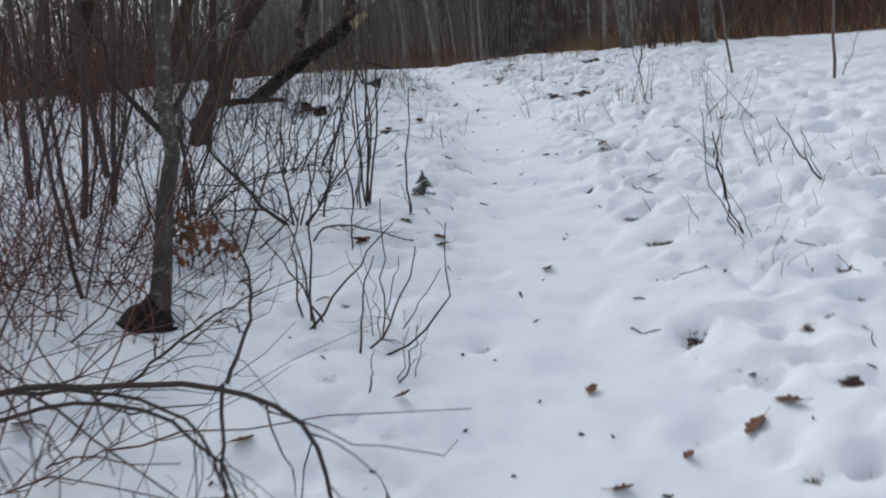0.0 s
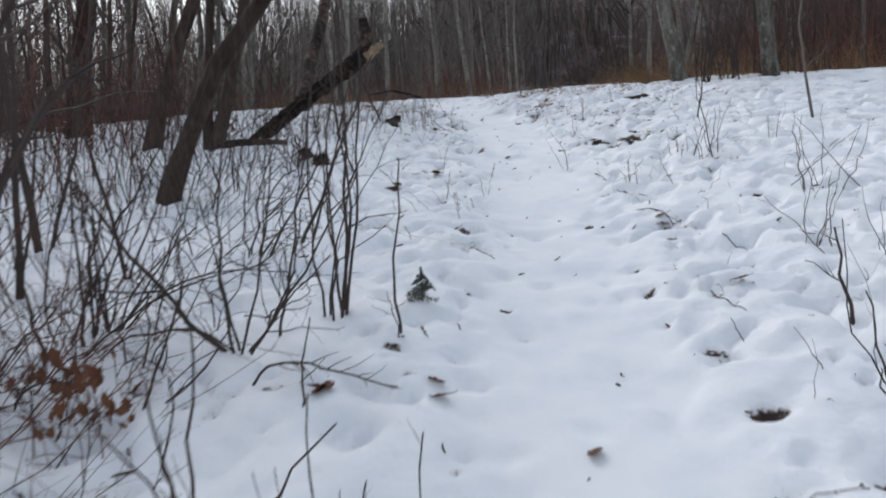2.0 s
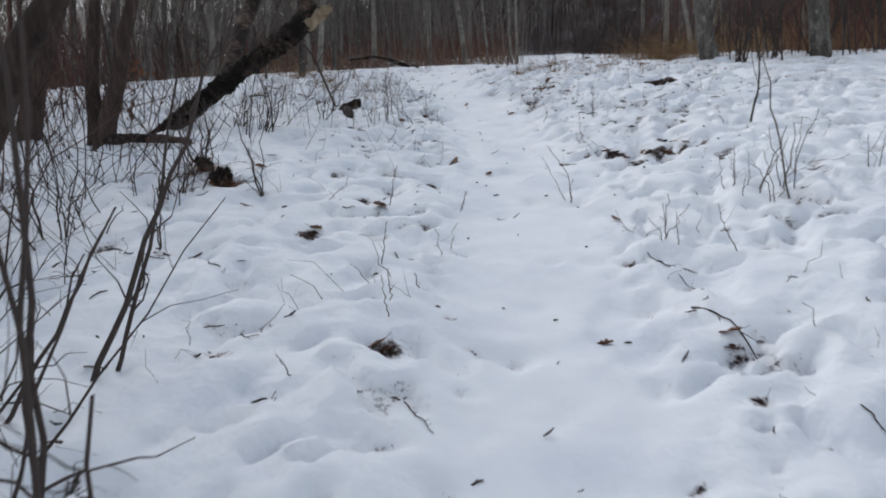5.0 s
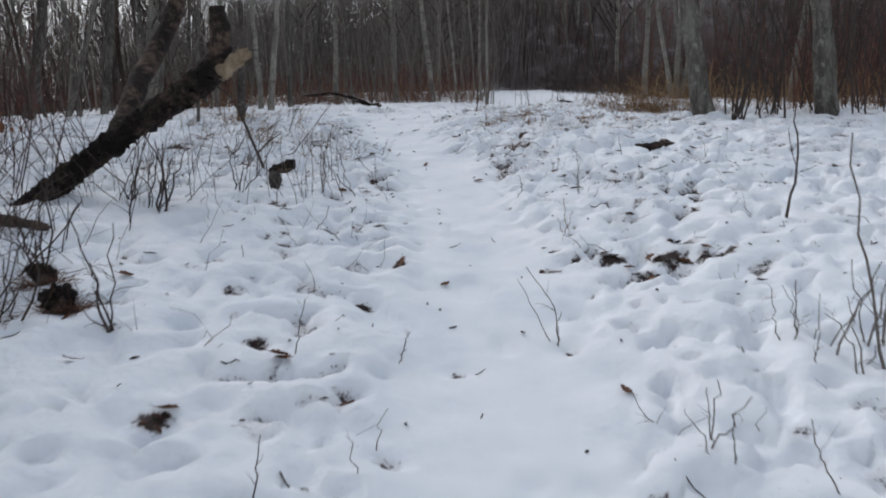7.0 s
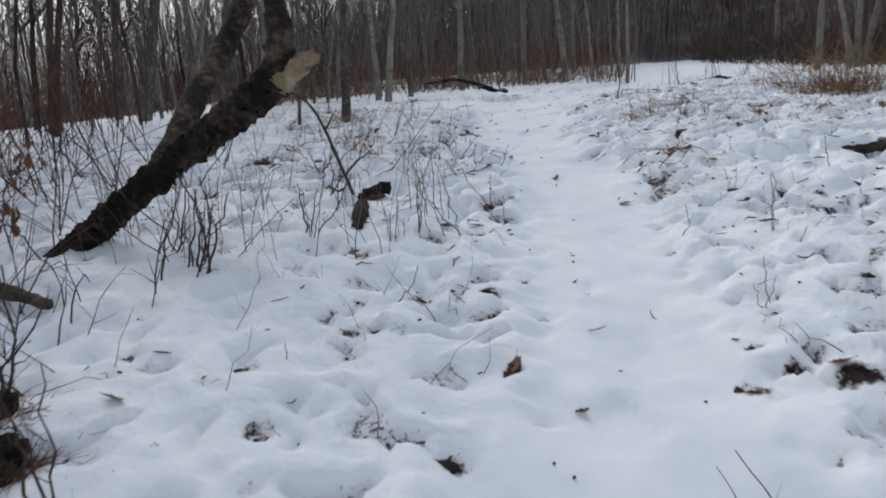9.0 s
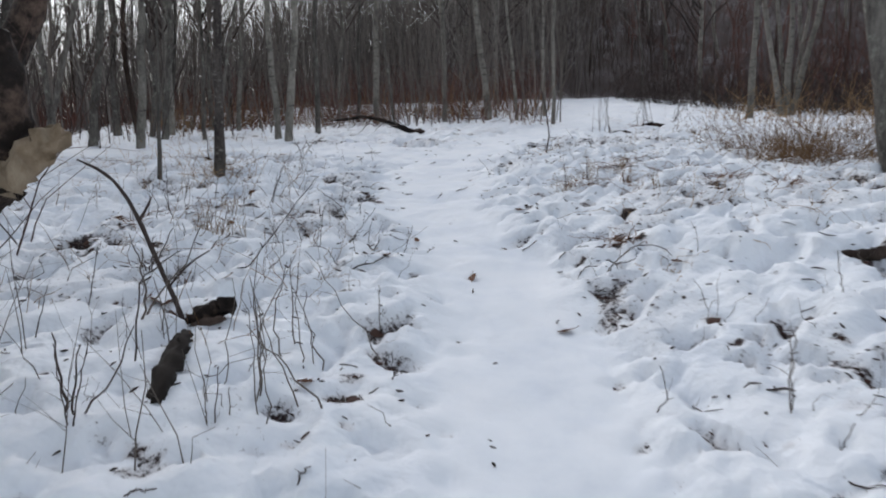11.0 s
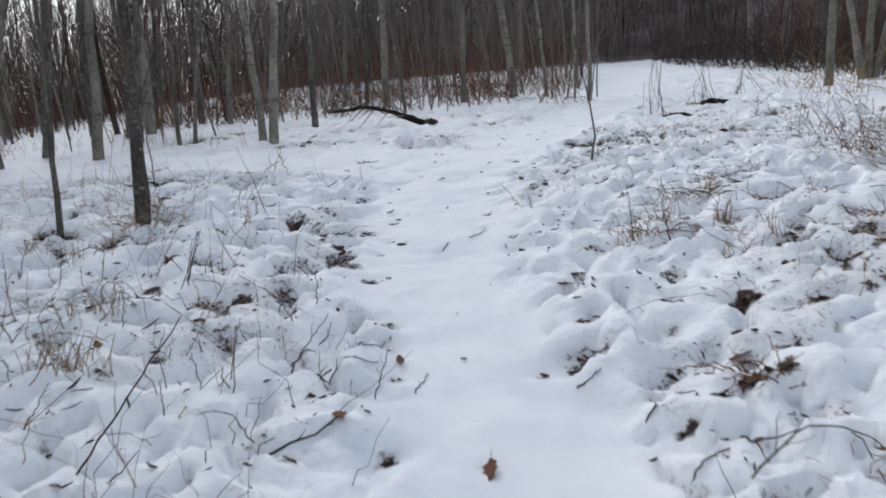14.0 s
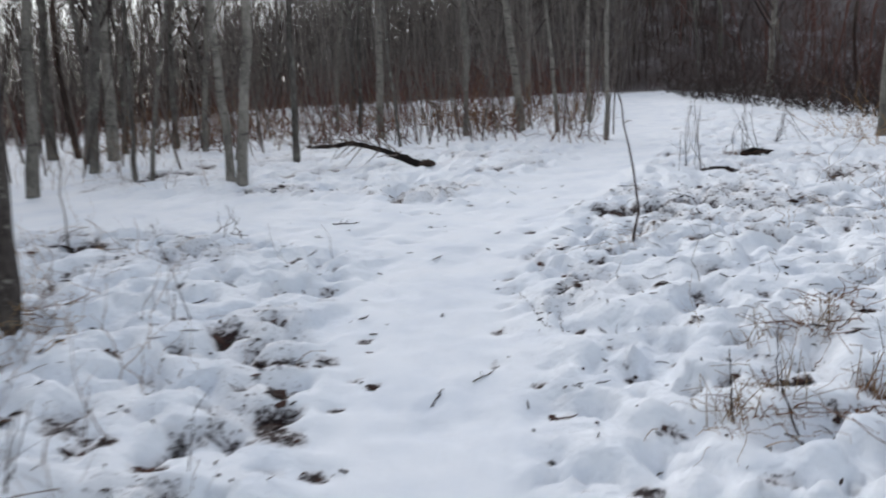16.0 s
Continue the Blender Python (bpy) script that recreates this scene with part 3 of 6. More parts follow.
tree("pale_tree", 3.97, 15.66, [(0, 0, 0), (-0.16, 0, 0.83), (-0.34, 0, 1.66)], 0.118,
     "grey tree with blotched bark leaning over tan grass", BARK_GREY, TWIG_GREY, 9, 9, 14, 90, 160, 0.35)
tree("dark_tree", 5.56, 15.5, [(0, 0, 0), (-0.19, 0, 1.5)], 0.13,
     "grey tree trunk at the edge of the woods", BARK_GREY, TWIG_GREY, 10, 9, 14, 90, 160, 0.3)
tree("young_tree", -2.49, 16.08, [(0, 0, 0), (0.02, 0, 0.3), (0.06, 0, 0.59), (0.04, 0.02, 1.02), (0.08, 0, 1.66)], 0.05,
     "mottled young tree standing in dry grass", BARK_MOTTLED, TWIG_DARK, 11, 6, 12, 70, 120, 0.35)
tree("sapling", -3.05, 15.9, [(0, 0, 0), (0.05, 0, 0.78), (0.08, 0, 1.2)], 0.022,
     "thin grey sapling in the snow", BARK_GREY, TWIG_GREY, 12, 2.6, 6, 20, 0, 0.5, 12, 6)
EDGE = [(-3.31, 21.31, 0.24, 0.07, 11, 1), (-3.61, 21.69, -0.07, 0.06, 10, 1), (-5.71, 20.79, 0.19, 0.075, 11, 1), (-6.93, 21.43, 0.37, 0.085, 10, 0), (-6.42, 23.19, 0.30, 0.075, 10, 0), (-7.74, 26.37, 0.27, 0.058, 10, 0), (-5.11, 22.06, 0.06, 0.036, 8, 0),
        (-4.74, 21.78, 0.43, 0.032, 8, 0), (-5.92, 26.04, 0.21, 0.06, 10, 1), (-3.45, 23.89, 0.04, 0.062, 10, 0), (-6.93, 20.35, -0.18, 0.055, 9, 0), (-7.11, 20.27, 0.8, 0.06, 9, 0), (-7.59, 20.28, -0.46, 0.038, 7, 0), (-7.61, 19.74, 0.5, 0.125, 11, 0)]
EDGE += [(-0.05, 28.32, -0.22, 0.095, 12, 1), (1.51, 26.25, 0.01, 0.048, 9, 1), (-2.88, 27.73, 0.04, 0.085, 12, 1), (0.68, 27.73, -0.19, 0.045, 10, 1), (1.52, 30.74, -0.02, 0.055, 10, 1), (-2.08, 25.42, -0.18, 0.03, 8, 0), (-1.09, 27.22, 0.02, 0.055, 10, 1),
         (-8.6, 25.4, 0.1, 0.1, 11, 0), (-9.0, 21.0, 0.2, 0.09, 10, 0), (-1.3, 29.5, 0.0, 0.06, 11, 1), (-7.0, 27.0, 0.1, 0.07, 10, 0), (-3.6, 28.8, 0.1, 0.05, 10, 0), (-4.3, 29.5, 0.2, 0.05, 10, 1)]
sway = random.Random(8)
for i, (x, y, dx, r, tall, m) in enumerate(EDGE):
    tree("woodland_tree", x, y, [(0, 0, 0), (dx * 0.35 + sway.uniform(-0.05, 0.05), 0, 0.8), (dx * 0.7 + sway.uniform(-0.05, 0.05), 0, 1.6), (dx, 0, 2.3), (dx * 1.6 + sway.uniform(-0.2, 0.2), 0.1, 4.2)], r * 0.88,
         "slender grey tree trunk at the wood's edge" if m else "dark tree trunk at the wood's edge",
         BARK_PALE if m else BARK_GREY, TWIG_LIT if m else TWIG_GREY, 20 + i, tall, 18, 100, 160, 0.24, 26, 8, "trees at the wood's edge")


def zone(rng, n, x0, x1, y0, y1, keep=None):
    p = np.column_stack([rng.uniform(x0, x1, n), rng.uniform(y0, y1, n)])
    return p if keep is None else p[keep(p[:, 0], p[:, 1])]


for i, (x, y, dx) in enumerate([(6.6, 26.2, -0.5), (6.7, 26.25, 0.1), (6.8, 26.2, 0.6), (8.2, 30.5, -0.3), (8.3, 30.4, 0.4), (9.6, 33.0, -0.2), (7.3, 20.5, 0.3), (8.6, 22.0, -0.2), (5.4, 24.6, 0.1)]):
    tree("pale_tree", x, y, [(0, 0, 0), (dx * 0.3, 0, 0.9), (dx, 0, 2.6)], 0.07, "slim pale tree leaning above the brush", BARK_PALE, TWIG_GREY, 300 + i, 8, 14, 80, 120, 0.3, 16, 8, "pale trees above the brush")


# woods behind: a few kinds of tree, each set up many times
def woodland():
    rng = np.random.default_rng(77)
    kinds = []
    for i in range(7):
        h, r = (9 + 4 * rng.random(), 0.04 + 0.06 * rng.random())
        e = tree("woodland_tree", -14 - i * 2.1, 30 + (i % 3) * 2, [(0, 0, 0), (rng.normal(0, 0.1), rng.normal(0, 0.1), 1.5), (rng.normal(0, 0.25), rng.normal(0, 0.2), 4)], r,
                 "bare grey woodland tree", (BARK_PALE, BARK_GREY, BARK_GREY, BARK_DARK)[i % 4], TWIG_GREY if i % 2 else TWIG_DARK, 100 + i, h, 22, 130, 200, 0.18, 16, 7, "trees of the wood")
        kinds.append(e)
    spots = []
    tries = 0
    while len(spots) < 100 and tries < 9000:
        tries += 1
        x, y = rng.uniform(-34, 34), rng.uniform(12, 72)
        if x < 5 and y < 29 and not (x < -5.5 - 0.25 * max(0, 22 - y)):
            continue
        if x >= 5 and y < 36 and not (x > 7.5 + 0.25 * max(0, y - 16) and y > 14):
            continue
        if abs(x - 3.6) < 2.2 and y < 44:
            continue
        if any((x - a) ** 2 + (y - b) ** 2 < 1.2 for a, b in spots):
            continue
        spots.append((x, y))
    spots += [(x, y) for x, y in zone(rng, 46, -16, -6.5, 12, 30, lambda x, y: x < -6.2 - 0.25 * np.clip(22 - y, 0, 10))][:14]
    for x, y in spots:
        s = rng.uniform(0.75, 1.2)
        copy_thing(kinds[rng.integers(0, 7)], pose(x, y, top(x, y) - 0.05, 0, 0, rng.uniform(0, 360)) @ Matrix.Scale(s, 4))


woodland()


# ---- undergrowth ----
rng = np.random.default_rng(5)
far = zone(rng, 4600, -40, 2.0, 19, 46, lambda x, y: np.where(x < -8.5, y > 33.5 - 1.6 * np.clip(-x - 8.5, 0, 9), y > 32.5))
stuff_stems("undergrowth", rng, far, rng.uniform(0.6, 2.0, len(far)), 0.012, TWIG_RED, 0.3, 3, label="dense reddish-brown bare undergrowth under the trees", category="undergrowth")
far = zone(rng, 3600, 4.5, 44, 30, 62, lambda x, y: y > 38.5 - 3.5 * np.clip(x - 4.9, 0, 2.6))
stuff_stems("undergrowth", rng, far, rng.uniform(0.4, 1.9, len(far)), 0.012, TWIG_BROWN, 0.55, 4, label="dense dark brown thicket on the wooded hillside", category="undergrowth", bend=0.35)
far = zone(rng, 1500, -34, 4, 40, 58)
stuff_stems("undergrowth", rng, far, rng.uniform(2, 7, len(far)), 0.018, TWIG_LIT, 0.12, 3, label="grey bare poles below the hill", category="undergrowth")
far = zone(rng, 1300, -34, 10, 42, 62)
stuff_stems("undergrowth", rng, far, rng.uniform(1.5, 6, len(far)), 0.018, TWIG_DARK, 0.12, 3, label="dark bare thicket below the hill", category="undergrowth")
far = zone(rng, 1900, -46, -5, 34, 66)
stuff_stems("undergrowth", rng, far, rng.uniform(3, 9, len(far)), 0.02, TWIG_LIT, 0.12, 5, label="tall thin bare poles deep in the woods", category="undergrowth", cutlen=0.3)
far = zone(rng, 2600, 4.9, 11, 24, 41, lambda x, y: np.abs(y - 39 + 3.6 * (x - 4.9)) < 3 + 0.6 * np.clip(x - 6, 0, 5))
stuff_stems("undergrowth", rng, far, rng.uniform(0.4, 1.5, len(far)), 0.011, TWIG_DARK, 0.7, 3, label="low dark thorny brush edging the far trail", category="undergrowth", bend=0.35)
far = zone(rng, 1800, 4.8, 20, 15.4, 34, lambda x, y: x > np.minimum(4.8 + 0.42 * (y - 15.4), 5.2 + (38 - y) / 3.6))
stuff_stems("undergrowth", rng, far, rng.uniform(0.6, 2.8, len(far)), 0.010, TWIG_RED, 0.2, 3, label="brown scrub at the edge of the woods", category="undergrowth")
far = zone(rng, 900, 6, 24, 17, 36, lambda x, y: x > 6 + 0.42 * (y - 17))
stuff_stems("undergrowth", rng, far, rng.uniform(2, 6, len(far)), 0.018, TWIG_DARK, 0.12, 4, label="tall bare brush behind the clearing", category="undergrowth")


def twig_mass(rng, xy, lo, hi, radius, material, label, arms=12, fine=4):
    """Bare crowns and saplings that nobody could count: stems, arms and fine twigs."""
    n = len(xy)
    base = np.column_stack([xy, snow(xy[:, 0], xy[:, 1])[0] - 0.05])
    P = lines(rng, base, unit(np.column_stack([rng.normal(0, 0.1, (n, 2)), np.ones(n)])), rng.uniform(lo, hi, n), 7, 0.1, 0, 0.02)
    R = (radius * rng.uniform(0.5, 1.4, n))[:, None] * np.linspace(1, 0.35, 7)[None]
    A, RA = shoots(rng, P, R, n * arms, 0.15, 0.98, 0.75, 0.3, 0.25, 0.5, 5, 0.2)
    B, RB = shoots(rng, A, RA, n * arms * fine, 0.15, 1.0, 0.75, 0.5, 0.15, 0.6, 3)
    v, q = joined([tubes(P, R, 4), tubes(A, RA, 3), tubes(B, RB, 3)])
    tagged(new("undergrowth", fast_mesh("undergrowth", v, q, material)), label, "undergrowth", kind="stuff")


wood = np.random.default_rng(91)
twig_mass(wood, zone(wood, 26, -15, -6.2, 9, 19, lambda x, y: x < -5.6 - 0.22 * np.clip(19 - y, 0, 9)), 3, 7, 0.026, TWIG_DARK, "dark leafless saplings beyond the leaning trees")
for i, (x, y) in enumerate([(-7.4, 14.4), (-8.3, 12.4), (-6.9, 16.4), (-9.6, 15.2), (-7.9, 17.6), (-10.4, 13.2), (-9.0, 18.6), (-11.2, 17.0)]):
    dx = (0.3, -0.2, 0.5, 0.1, 0.35, -0.1)[i % 6]
    tree("dark_tree", x, y, [(0, 0, 0), (dx * 0.3, 0, 0.9), (dx * 0.6, 0, 1.8), (dx * 1.2, 0, 3.2)], (0.06, 0.085, 0.05, 0.075)[i % 4], "dark leafless tree in reddish brush", BARK_DARK, TWIG_DARK, 500 + i, 7.5, 16, 90, 140, 0.25, 20, 8, "dark trees in the brush")
twig_mass(wood, zone(wood, 130, -34, -6.5, 19, 46, lambda x, y: x < -6.5 - 0.3 * np.clip(24 - y, 0, 9)), 4, 9.5, 0.028, TWIG_LIT, "grey leafless saplings and fine twigs in the wood")
twig_mass(wood, zone(wood, 70, -30, -6.5, 14, 40, lambda x, y: x < -6.5 - 0.3 * np.clip(24 - y, 0, 9)), 4, 9, 0.03, TWIG_GREY, "dull leafless saplings and fine twigs in the wood")
twig_mass(wood, zone(wood, 110, -8, 6, 33, 52, lambda x, y: (x < 1.5) | (y > 44)), 3, 8.5, 0.024, TWIG_LIT, "grey leafless saplings behind the wood's edge")
twig_mass(wood, zone(wood, 90, 5, 24, 24, 52, lambda x, y: x > 5.5 + np.clip(36 - y, 0, 20) * 0.25), 2.5, 8, 0.022, TWIG_RED, "reddish-brown leafless saplings on the wooded hillside")

near = zone(rng, 76, -3.8, -1.35, 2.4, 8.0, lambda x, y: x < -1.25 - 0.1 * (y - 2.4))
stuff_stems("bramble_thicket", rng, near, rng.uniform(0.4, 1.5, len(near)), 0.0055, TWIG_DARK, 0.32, 3, 6, "thicket of thin dark bare stems in snow", "bramble", 0.25)
near = zone(rng, 230, -4.2, -1.7, 2.2, 5.2)
stuff_stems("bramble_thicket", rng, near, rng.uniform(0.4, 1.1, len(near)), 0.0045, TWIG_RED, 0.6, 4, 6, "tangle of reddish bramble canes in snow", "bramble", 0.35)
near = zone(rng, 280, -3.0, -1.2, 2.0, 4.6)
stuff_stems("bramble_thicket", rng, near, rng.uniform(0.3, 0.9, len(near)), 0.004, TWIG_RED, 1.4, 3, 7, "low tangle of bent dry canes on snow", "bramble", 0.5)
near = zone(rng, 56, -2.8, -1.15, 3.0, 6.2)
stuff_stems("bramble_thicket", rng, near, rng.uniform(0.4, 1.0, len(near)), 0.0045, TWIG_DARK, 0.8, 3, 7, "low tangle of bent dark twigs", "bramble", 0.45)
near = zone(rng, 540, -9, -2.6, 6.2, 17, lambda x, y: x < -2.8 - 0.28 * np.clip(y - 8, 0, 9))
stuff_stems("bramble_thicket", rng, near, rng.uniform(0.5, 2.0, len(near)), 0.007, TWIG_RED, 0.2, 3, 5, "reddish-brown brush among the leaning trees", "bramble", 0.2)
near = zone(rng, 115, -3.4, -1.55, 6.8, 10.2)
stuff_stems("bramble_thicket", rng, near, rng.uniform(0.25, 0.85, len(near)), 0.005, TWIG_DARK, 0.35, 3, 5, "low dark brush round the leaning trees", "bramble", 0.3)
near = zone(rng, 140, -20, -6, 13, 34, lambda x, y: x < -5.5 - 0.3 * np.clip(22 - y, 0, 9))
stuff_stems("undergrowth", rng, near, rng.uniform(2.2, 6.0, len(near)), 0.014, TWIG_DARK, 0.18, 6, 5, "tall twiggy dark brush under the trees", "undergrowth", 0.2)
far = zone(rng, 900, -26, 8, 56, 78)
stuff_stems("undergrowth", rng, far, rng.uniform(4, 9, len(far)), 0.03, TWIG_GREY, 0.12, 5, 4, "bare poles on the brow of the hill", "undergrowth")
near = zone(rng, 90, -10.5, -5.0, 7.5, 14)
stuff_stems("undergrowth", rng, near, rng.uniform(2.4, 4.8, len(near)), 0.014, TWIG_BROWN, 0.25, 6, 6, "tall brown brush beyond the leaning trees", "undergrowth", 0.25)
near = zone(rng, 240, -7.5, -2.3, 8.0, 13.5, lambda x, y: x < -1.6 - 0.16 * np.clip(y - 6.5, 0, 9))
stuff_stems("bramble_thicket", rng, near, rng.uniform(0.6, 1.7, len(near)), 0.006, TWIG_BROWN, 0.5, 5, 6, "twiggy dark brown brush behind the leaning trees", "bramble", 0.3)
near = zone(rng, 560, -9, 1.6, 25.5, 33, lambda x, y: x < 1.4 - 0.25 * np.clip(y - 26, 0, 9) + 0 * y)
stuff_stems("undergrowth", rng, near, rng.uniform(0.3, 1.1, len(near)), 0.009, TWIG_RED, 0.8, 4, 5, "low reddish-brown brush at the foot of the trees", "undergrowth", 0.3)
near = zone(rng, 80, -2.3, -0.75, 11.8, 15.2)
stuff_stems("dry_stalks", rng, near, rng.uniform(0.08, 0.34, len(near)), 0.003, GRASS_DULL, 0.8, 2, 5, "bent tan stalks poking from the snow", "stalks", 0.4)
near = zone(rng, 55, -2.6, -0.5, 10.6, 12.1)
stuff_stems("dry_stalks", rng, near, rng.uniform(0.2, 0.6, len(near)), 0.0035, TWIG_GREY, 0.15, 1.5, 4, "thin grey dead stalks standing in snow", "stalks")


# ---- dry grass ----
def grass(name, rng, xy, lo, hi, label, lean=0.55, r=0.0028, material=GRASS_TAN):
    keep = trodden(xy[:, 0], xy[:, 1]) < 0.3
    xy = xy[keep]
    return stuff_stems(name, rng, xy, rng.uniform(lo, hi, len(xy)), r, material, lean, 0.4, 6, label, "grass", 0.45, kink=0.11)


g = zone(rng, 220, -3.4, 3.4, 12.3, 20.0)
grass("dry_grass", rng, g, 0.04, 0.2, "sparse bent dry grass poking through snow", material=TWIG_GREY)
g = zone(rng, 650, 0.9, 4.2, 13.4, 18.5, lambda x, y: wave(x, y, 0.6, 35) > 0.56)
grass("dry_grass", rng, g, 0.05, 0.2, "bent tan grass poking through snow", 0.9)
g = zone(rng, 230, -3.6, -0.6, 12.5, 18, lambda x, y: wave(x, y, 0.6, 36) > 0.55)
grass("dry_grass", rng, g, 0.05, 0.26, "sparse tan grass blades in snow", 0.5, 0.0032, GRASS_DULL)
g = zone(rng, 36, -2.4, -0.2, 12.4, 15.5)
grass("dry_grass", rng, g, 0.1, 0.34, "kinked grey dead stalks in snow", 0.5, 0.0036, TWIG_GREY)
g = zone(rng, 1700, 2.8, 9.5, 15.6, 20, lambda x, y: wave(x, y, 1.1, 31) > 0.52)
grass("dry_grass", rng, g, 0.1, 0.36, "tan dry grass round the trees", 0.4, 0.004, GRASS_DULL)
g = zone(rng, 2600, -9, 2.2, 25.5, 33, lambda x, y: ((y > 29.5) & (x > -5)) | (wave(x, y, 1.5, 33) > 0.62))
grass("dry_grass", rng, g, 0.2, 0.75, "dull tan grass along the wood's edge", 0.25, 0.007, GRASS_DULL)
g = zone(rng, 420, -9.5, -3.4, 17, 24, lambda x, y: wave(x, y, 1.2, 37) > 0.45)
grass("dry_grass", rng, g, 0.15, 0.55, "sparse dull grass under the trees", 0.25, 0.004, GRASS_DULL)
g = zone(rng, 850, 4.6, 12, 16.8, 27, lambda x, y: wave(x, y, 1.4, 39) > 0.42)
grass("dry_grass", rng, g, 0.25, 0.7, "tall tan grass at the foot of the brush", 0.3, 0.006)
straw = np.random.default_rng(62)
g = zone(straw, 750, 4.2, 8.5, 16.2, 19.5, lambda x, y: (x > 4.7 + 0.4 * (y - 16.2)) & (wave(x, y, 0.9, 51) > 0.35))
grass("dry_grass", straw, g, 0.2, 0.75, "tall dull tan grass under the brush beside the clearing", 0.25, 0.005, GRASS_DULL)
g = np.concatenate([straw.normal((3.5, 16.75), (0.22, 0.3), (260, 2)), straw.normal((3.25, 16.3), (0.16, 0.18), (110, 2)), straw.normal((4.1, 16.25), (0.3, 0.14), (150, 2))])
grass("dry_grass", straw, g, 0.12, 0.5, "matted tan grass at the foot of a grey tree", 0.6, 0.004, GRASS_DULL)
tuft = np.random.default_rng(61)
g = np.concatenate([tuft.normal((-2.42, 16.0), (0.2, 0.16), (90, 2)), tuft.normal((-2.95, 16.9), (0.4, 0.3), (70, 2)), tuft.normal((-3.9, 17.6), (0.6, 0.4), (80, 2))])
grass("dry_grass", tuft, g, 0.06, 0.26, "tan dry grass round the mottled young tree", 0.9, 0.0034)
g = zone(rng, 190, 1.2, 3.2, 3.2, 12.5)
grass("dry_grass", rng, g, 0.03, 0.16, "short dead stalks poking through snow", 0.6, 0.0028, TWIG_GREY)
g = zone(rng, 120, -1.6, 0.6, 5.8, 12.3)
grass("dry_grass", rng, g, 0.03, 0.16, "short dead stalks poking through snow", 0.6, 0.0028, TWIG_GREY)


# ---- shrubs, saplings and single stems ----
def stems_thing(name, x, y, label, category, stems, mat, seed, twigs=0, spread=0.03, group="", twig_len=0.35, k=9, sides=6):
    """A plant of a few stems, each a part: (sideways, onwards, height, radius) of its tip; bent a little."""
    rng = np.random.default_rng(seed)
    e = thing(name, x, y, label, category, group)
    all_p, all_r = [], []
    for dx, dy, h, r in stems:
        b = np.array([rng.normal(0, spread), rng.normal(0, spread), -0.06])
        tip = np.array([dx, dy, h])
        mid = b + (tip - b) * 0.5 + rng.normal(0, 0.075, 3) * np.linalg.norm(tip)
        P = spine([b, mid, tip], k, rng, 0.009)[None]
        R = r * np.linspace(1, 0.4, k)[None]
        v, q = tubes(P, R, sides)
        part("stem", fast_mesh("stem", v, q, mat), e)
        all_p.append(P)
        all_r.append(R)
    if twigs:
        P, R = np.concatenate(all_p), np.concatenate(all_r)
        A, RA = shoots(rng, P, R, twigs, 0.2, 0.97, 0.95, twig_len, 0.1, 0.6, 6, 0.3, 0.07)
        B, RB = shoots(rng, A, RA, twigs * 2, 0.2, 0.95, 0.8, 0.45, 0.1, 0.65, 4, 0.25, 0.06)
        part("brushwood", fast_mesh("brushwood", *joined([tubes(A, RA, 4), tubes(B, RB, 3)]), mat), e)
    return e


def fan(seed, n, h, spread, r, lean=(0, 0)):
    rng = np.random.default_rng(seed)
    return [(lean[0] * h + rng.normal(0, spread), lean[1] * h + rng.normal(0, spread), h * rng.uniform(0.6, 1.05), r * rng.uniform(0.7, 1.2)) for _ in range(n)]


DARK_SHRUB = "dark bare shrub standing in snow"
stems_thing("shrub", -0.95, 4.66, "dark spreading shrub with crossing bare branches", "shrub",
            [(-0.72, 0.05, 0.82, 0.014), (0.3, 0.1, 0.62, 0.007), (0.55, 0.2, 0.75, 0.008), (0.02, 0.05, 1.0, 0.008), (-0.2, 0.2, 0.7, 0.007), (0.25, -0.1, 0.95, 0.007), (-0.45, -0.1, 0.45, 0.006), (0.45, -0.05, 0.42, 0.006)], TWIG_DARK, 41, 60, 0.02, "", 0.5)
stems_thing("shrub", -0.58, 5.08, "clump of tall straight dark stems in snow", "shrub",
            [(0.02, 0, 1.5, 0.009), (0.06, 0.1, 1.7, 0.010), (-0.04, 0.05, 1.3, 0.007), (0.2, 0, 1.35, 0.009), (0.28, 0.1, 1.0, 0.006), (-0.08, 0.1, 1.2, 0.007), (0.12, -0.05, 1.5, 0.008)], TWIG_DARK, 42, 16, 0.05)
stems_thing("sapling", -0.26, 4.84, "single thin dark stem in snow", "sapling", [(0.06, 0, 0.8, 0.008), (-0.04, 0, 0.2, 0.004)], TWIG_DARK, 43, 6)
stems_thing("shrub", -1.26, 5.98, DARK_SHRUB, "shrub", fan(44, 6, 0.8, 0.2, 0.008, (0.25, 0)), TWIG_DARK, 44, 16)
stems_thing("shrub", -1.70, 4.86, DARK_SHRUB, "shrub", fan(45, 7, 0.8, 0.22, 0.008, (0.2, 0)), TWIG_DARK, 45, 18, 0.06)
stems_thing("sapling", -0.82, 4.81, "thin dark stem leaning over snow", "sapling", [(0.22, 0, 1.0, 0.008)], TWIG_DARK, 46, 5)
stems_thing("shrub", -1.76, 4.70, DARK_SHRUB, "shrub", fan(47, 6, 0.9, 0.25, 0.008, (0.3, 0)), TWIG_DARK, 47, 18, 0.06)
stems_thing("shrub", -1.39, 4.58, DARK_SHRUB, "shrub", fan(48, 4, 0.6, 0.2, 0.006, (0.2, 0)), TWIG_DARK, 48, 12, 0.05)
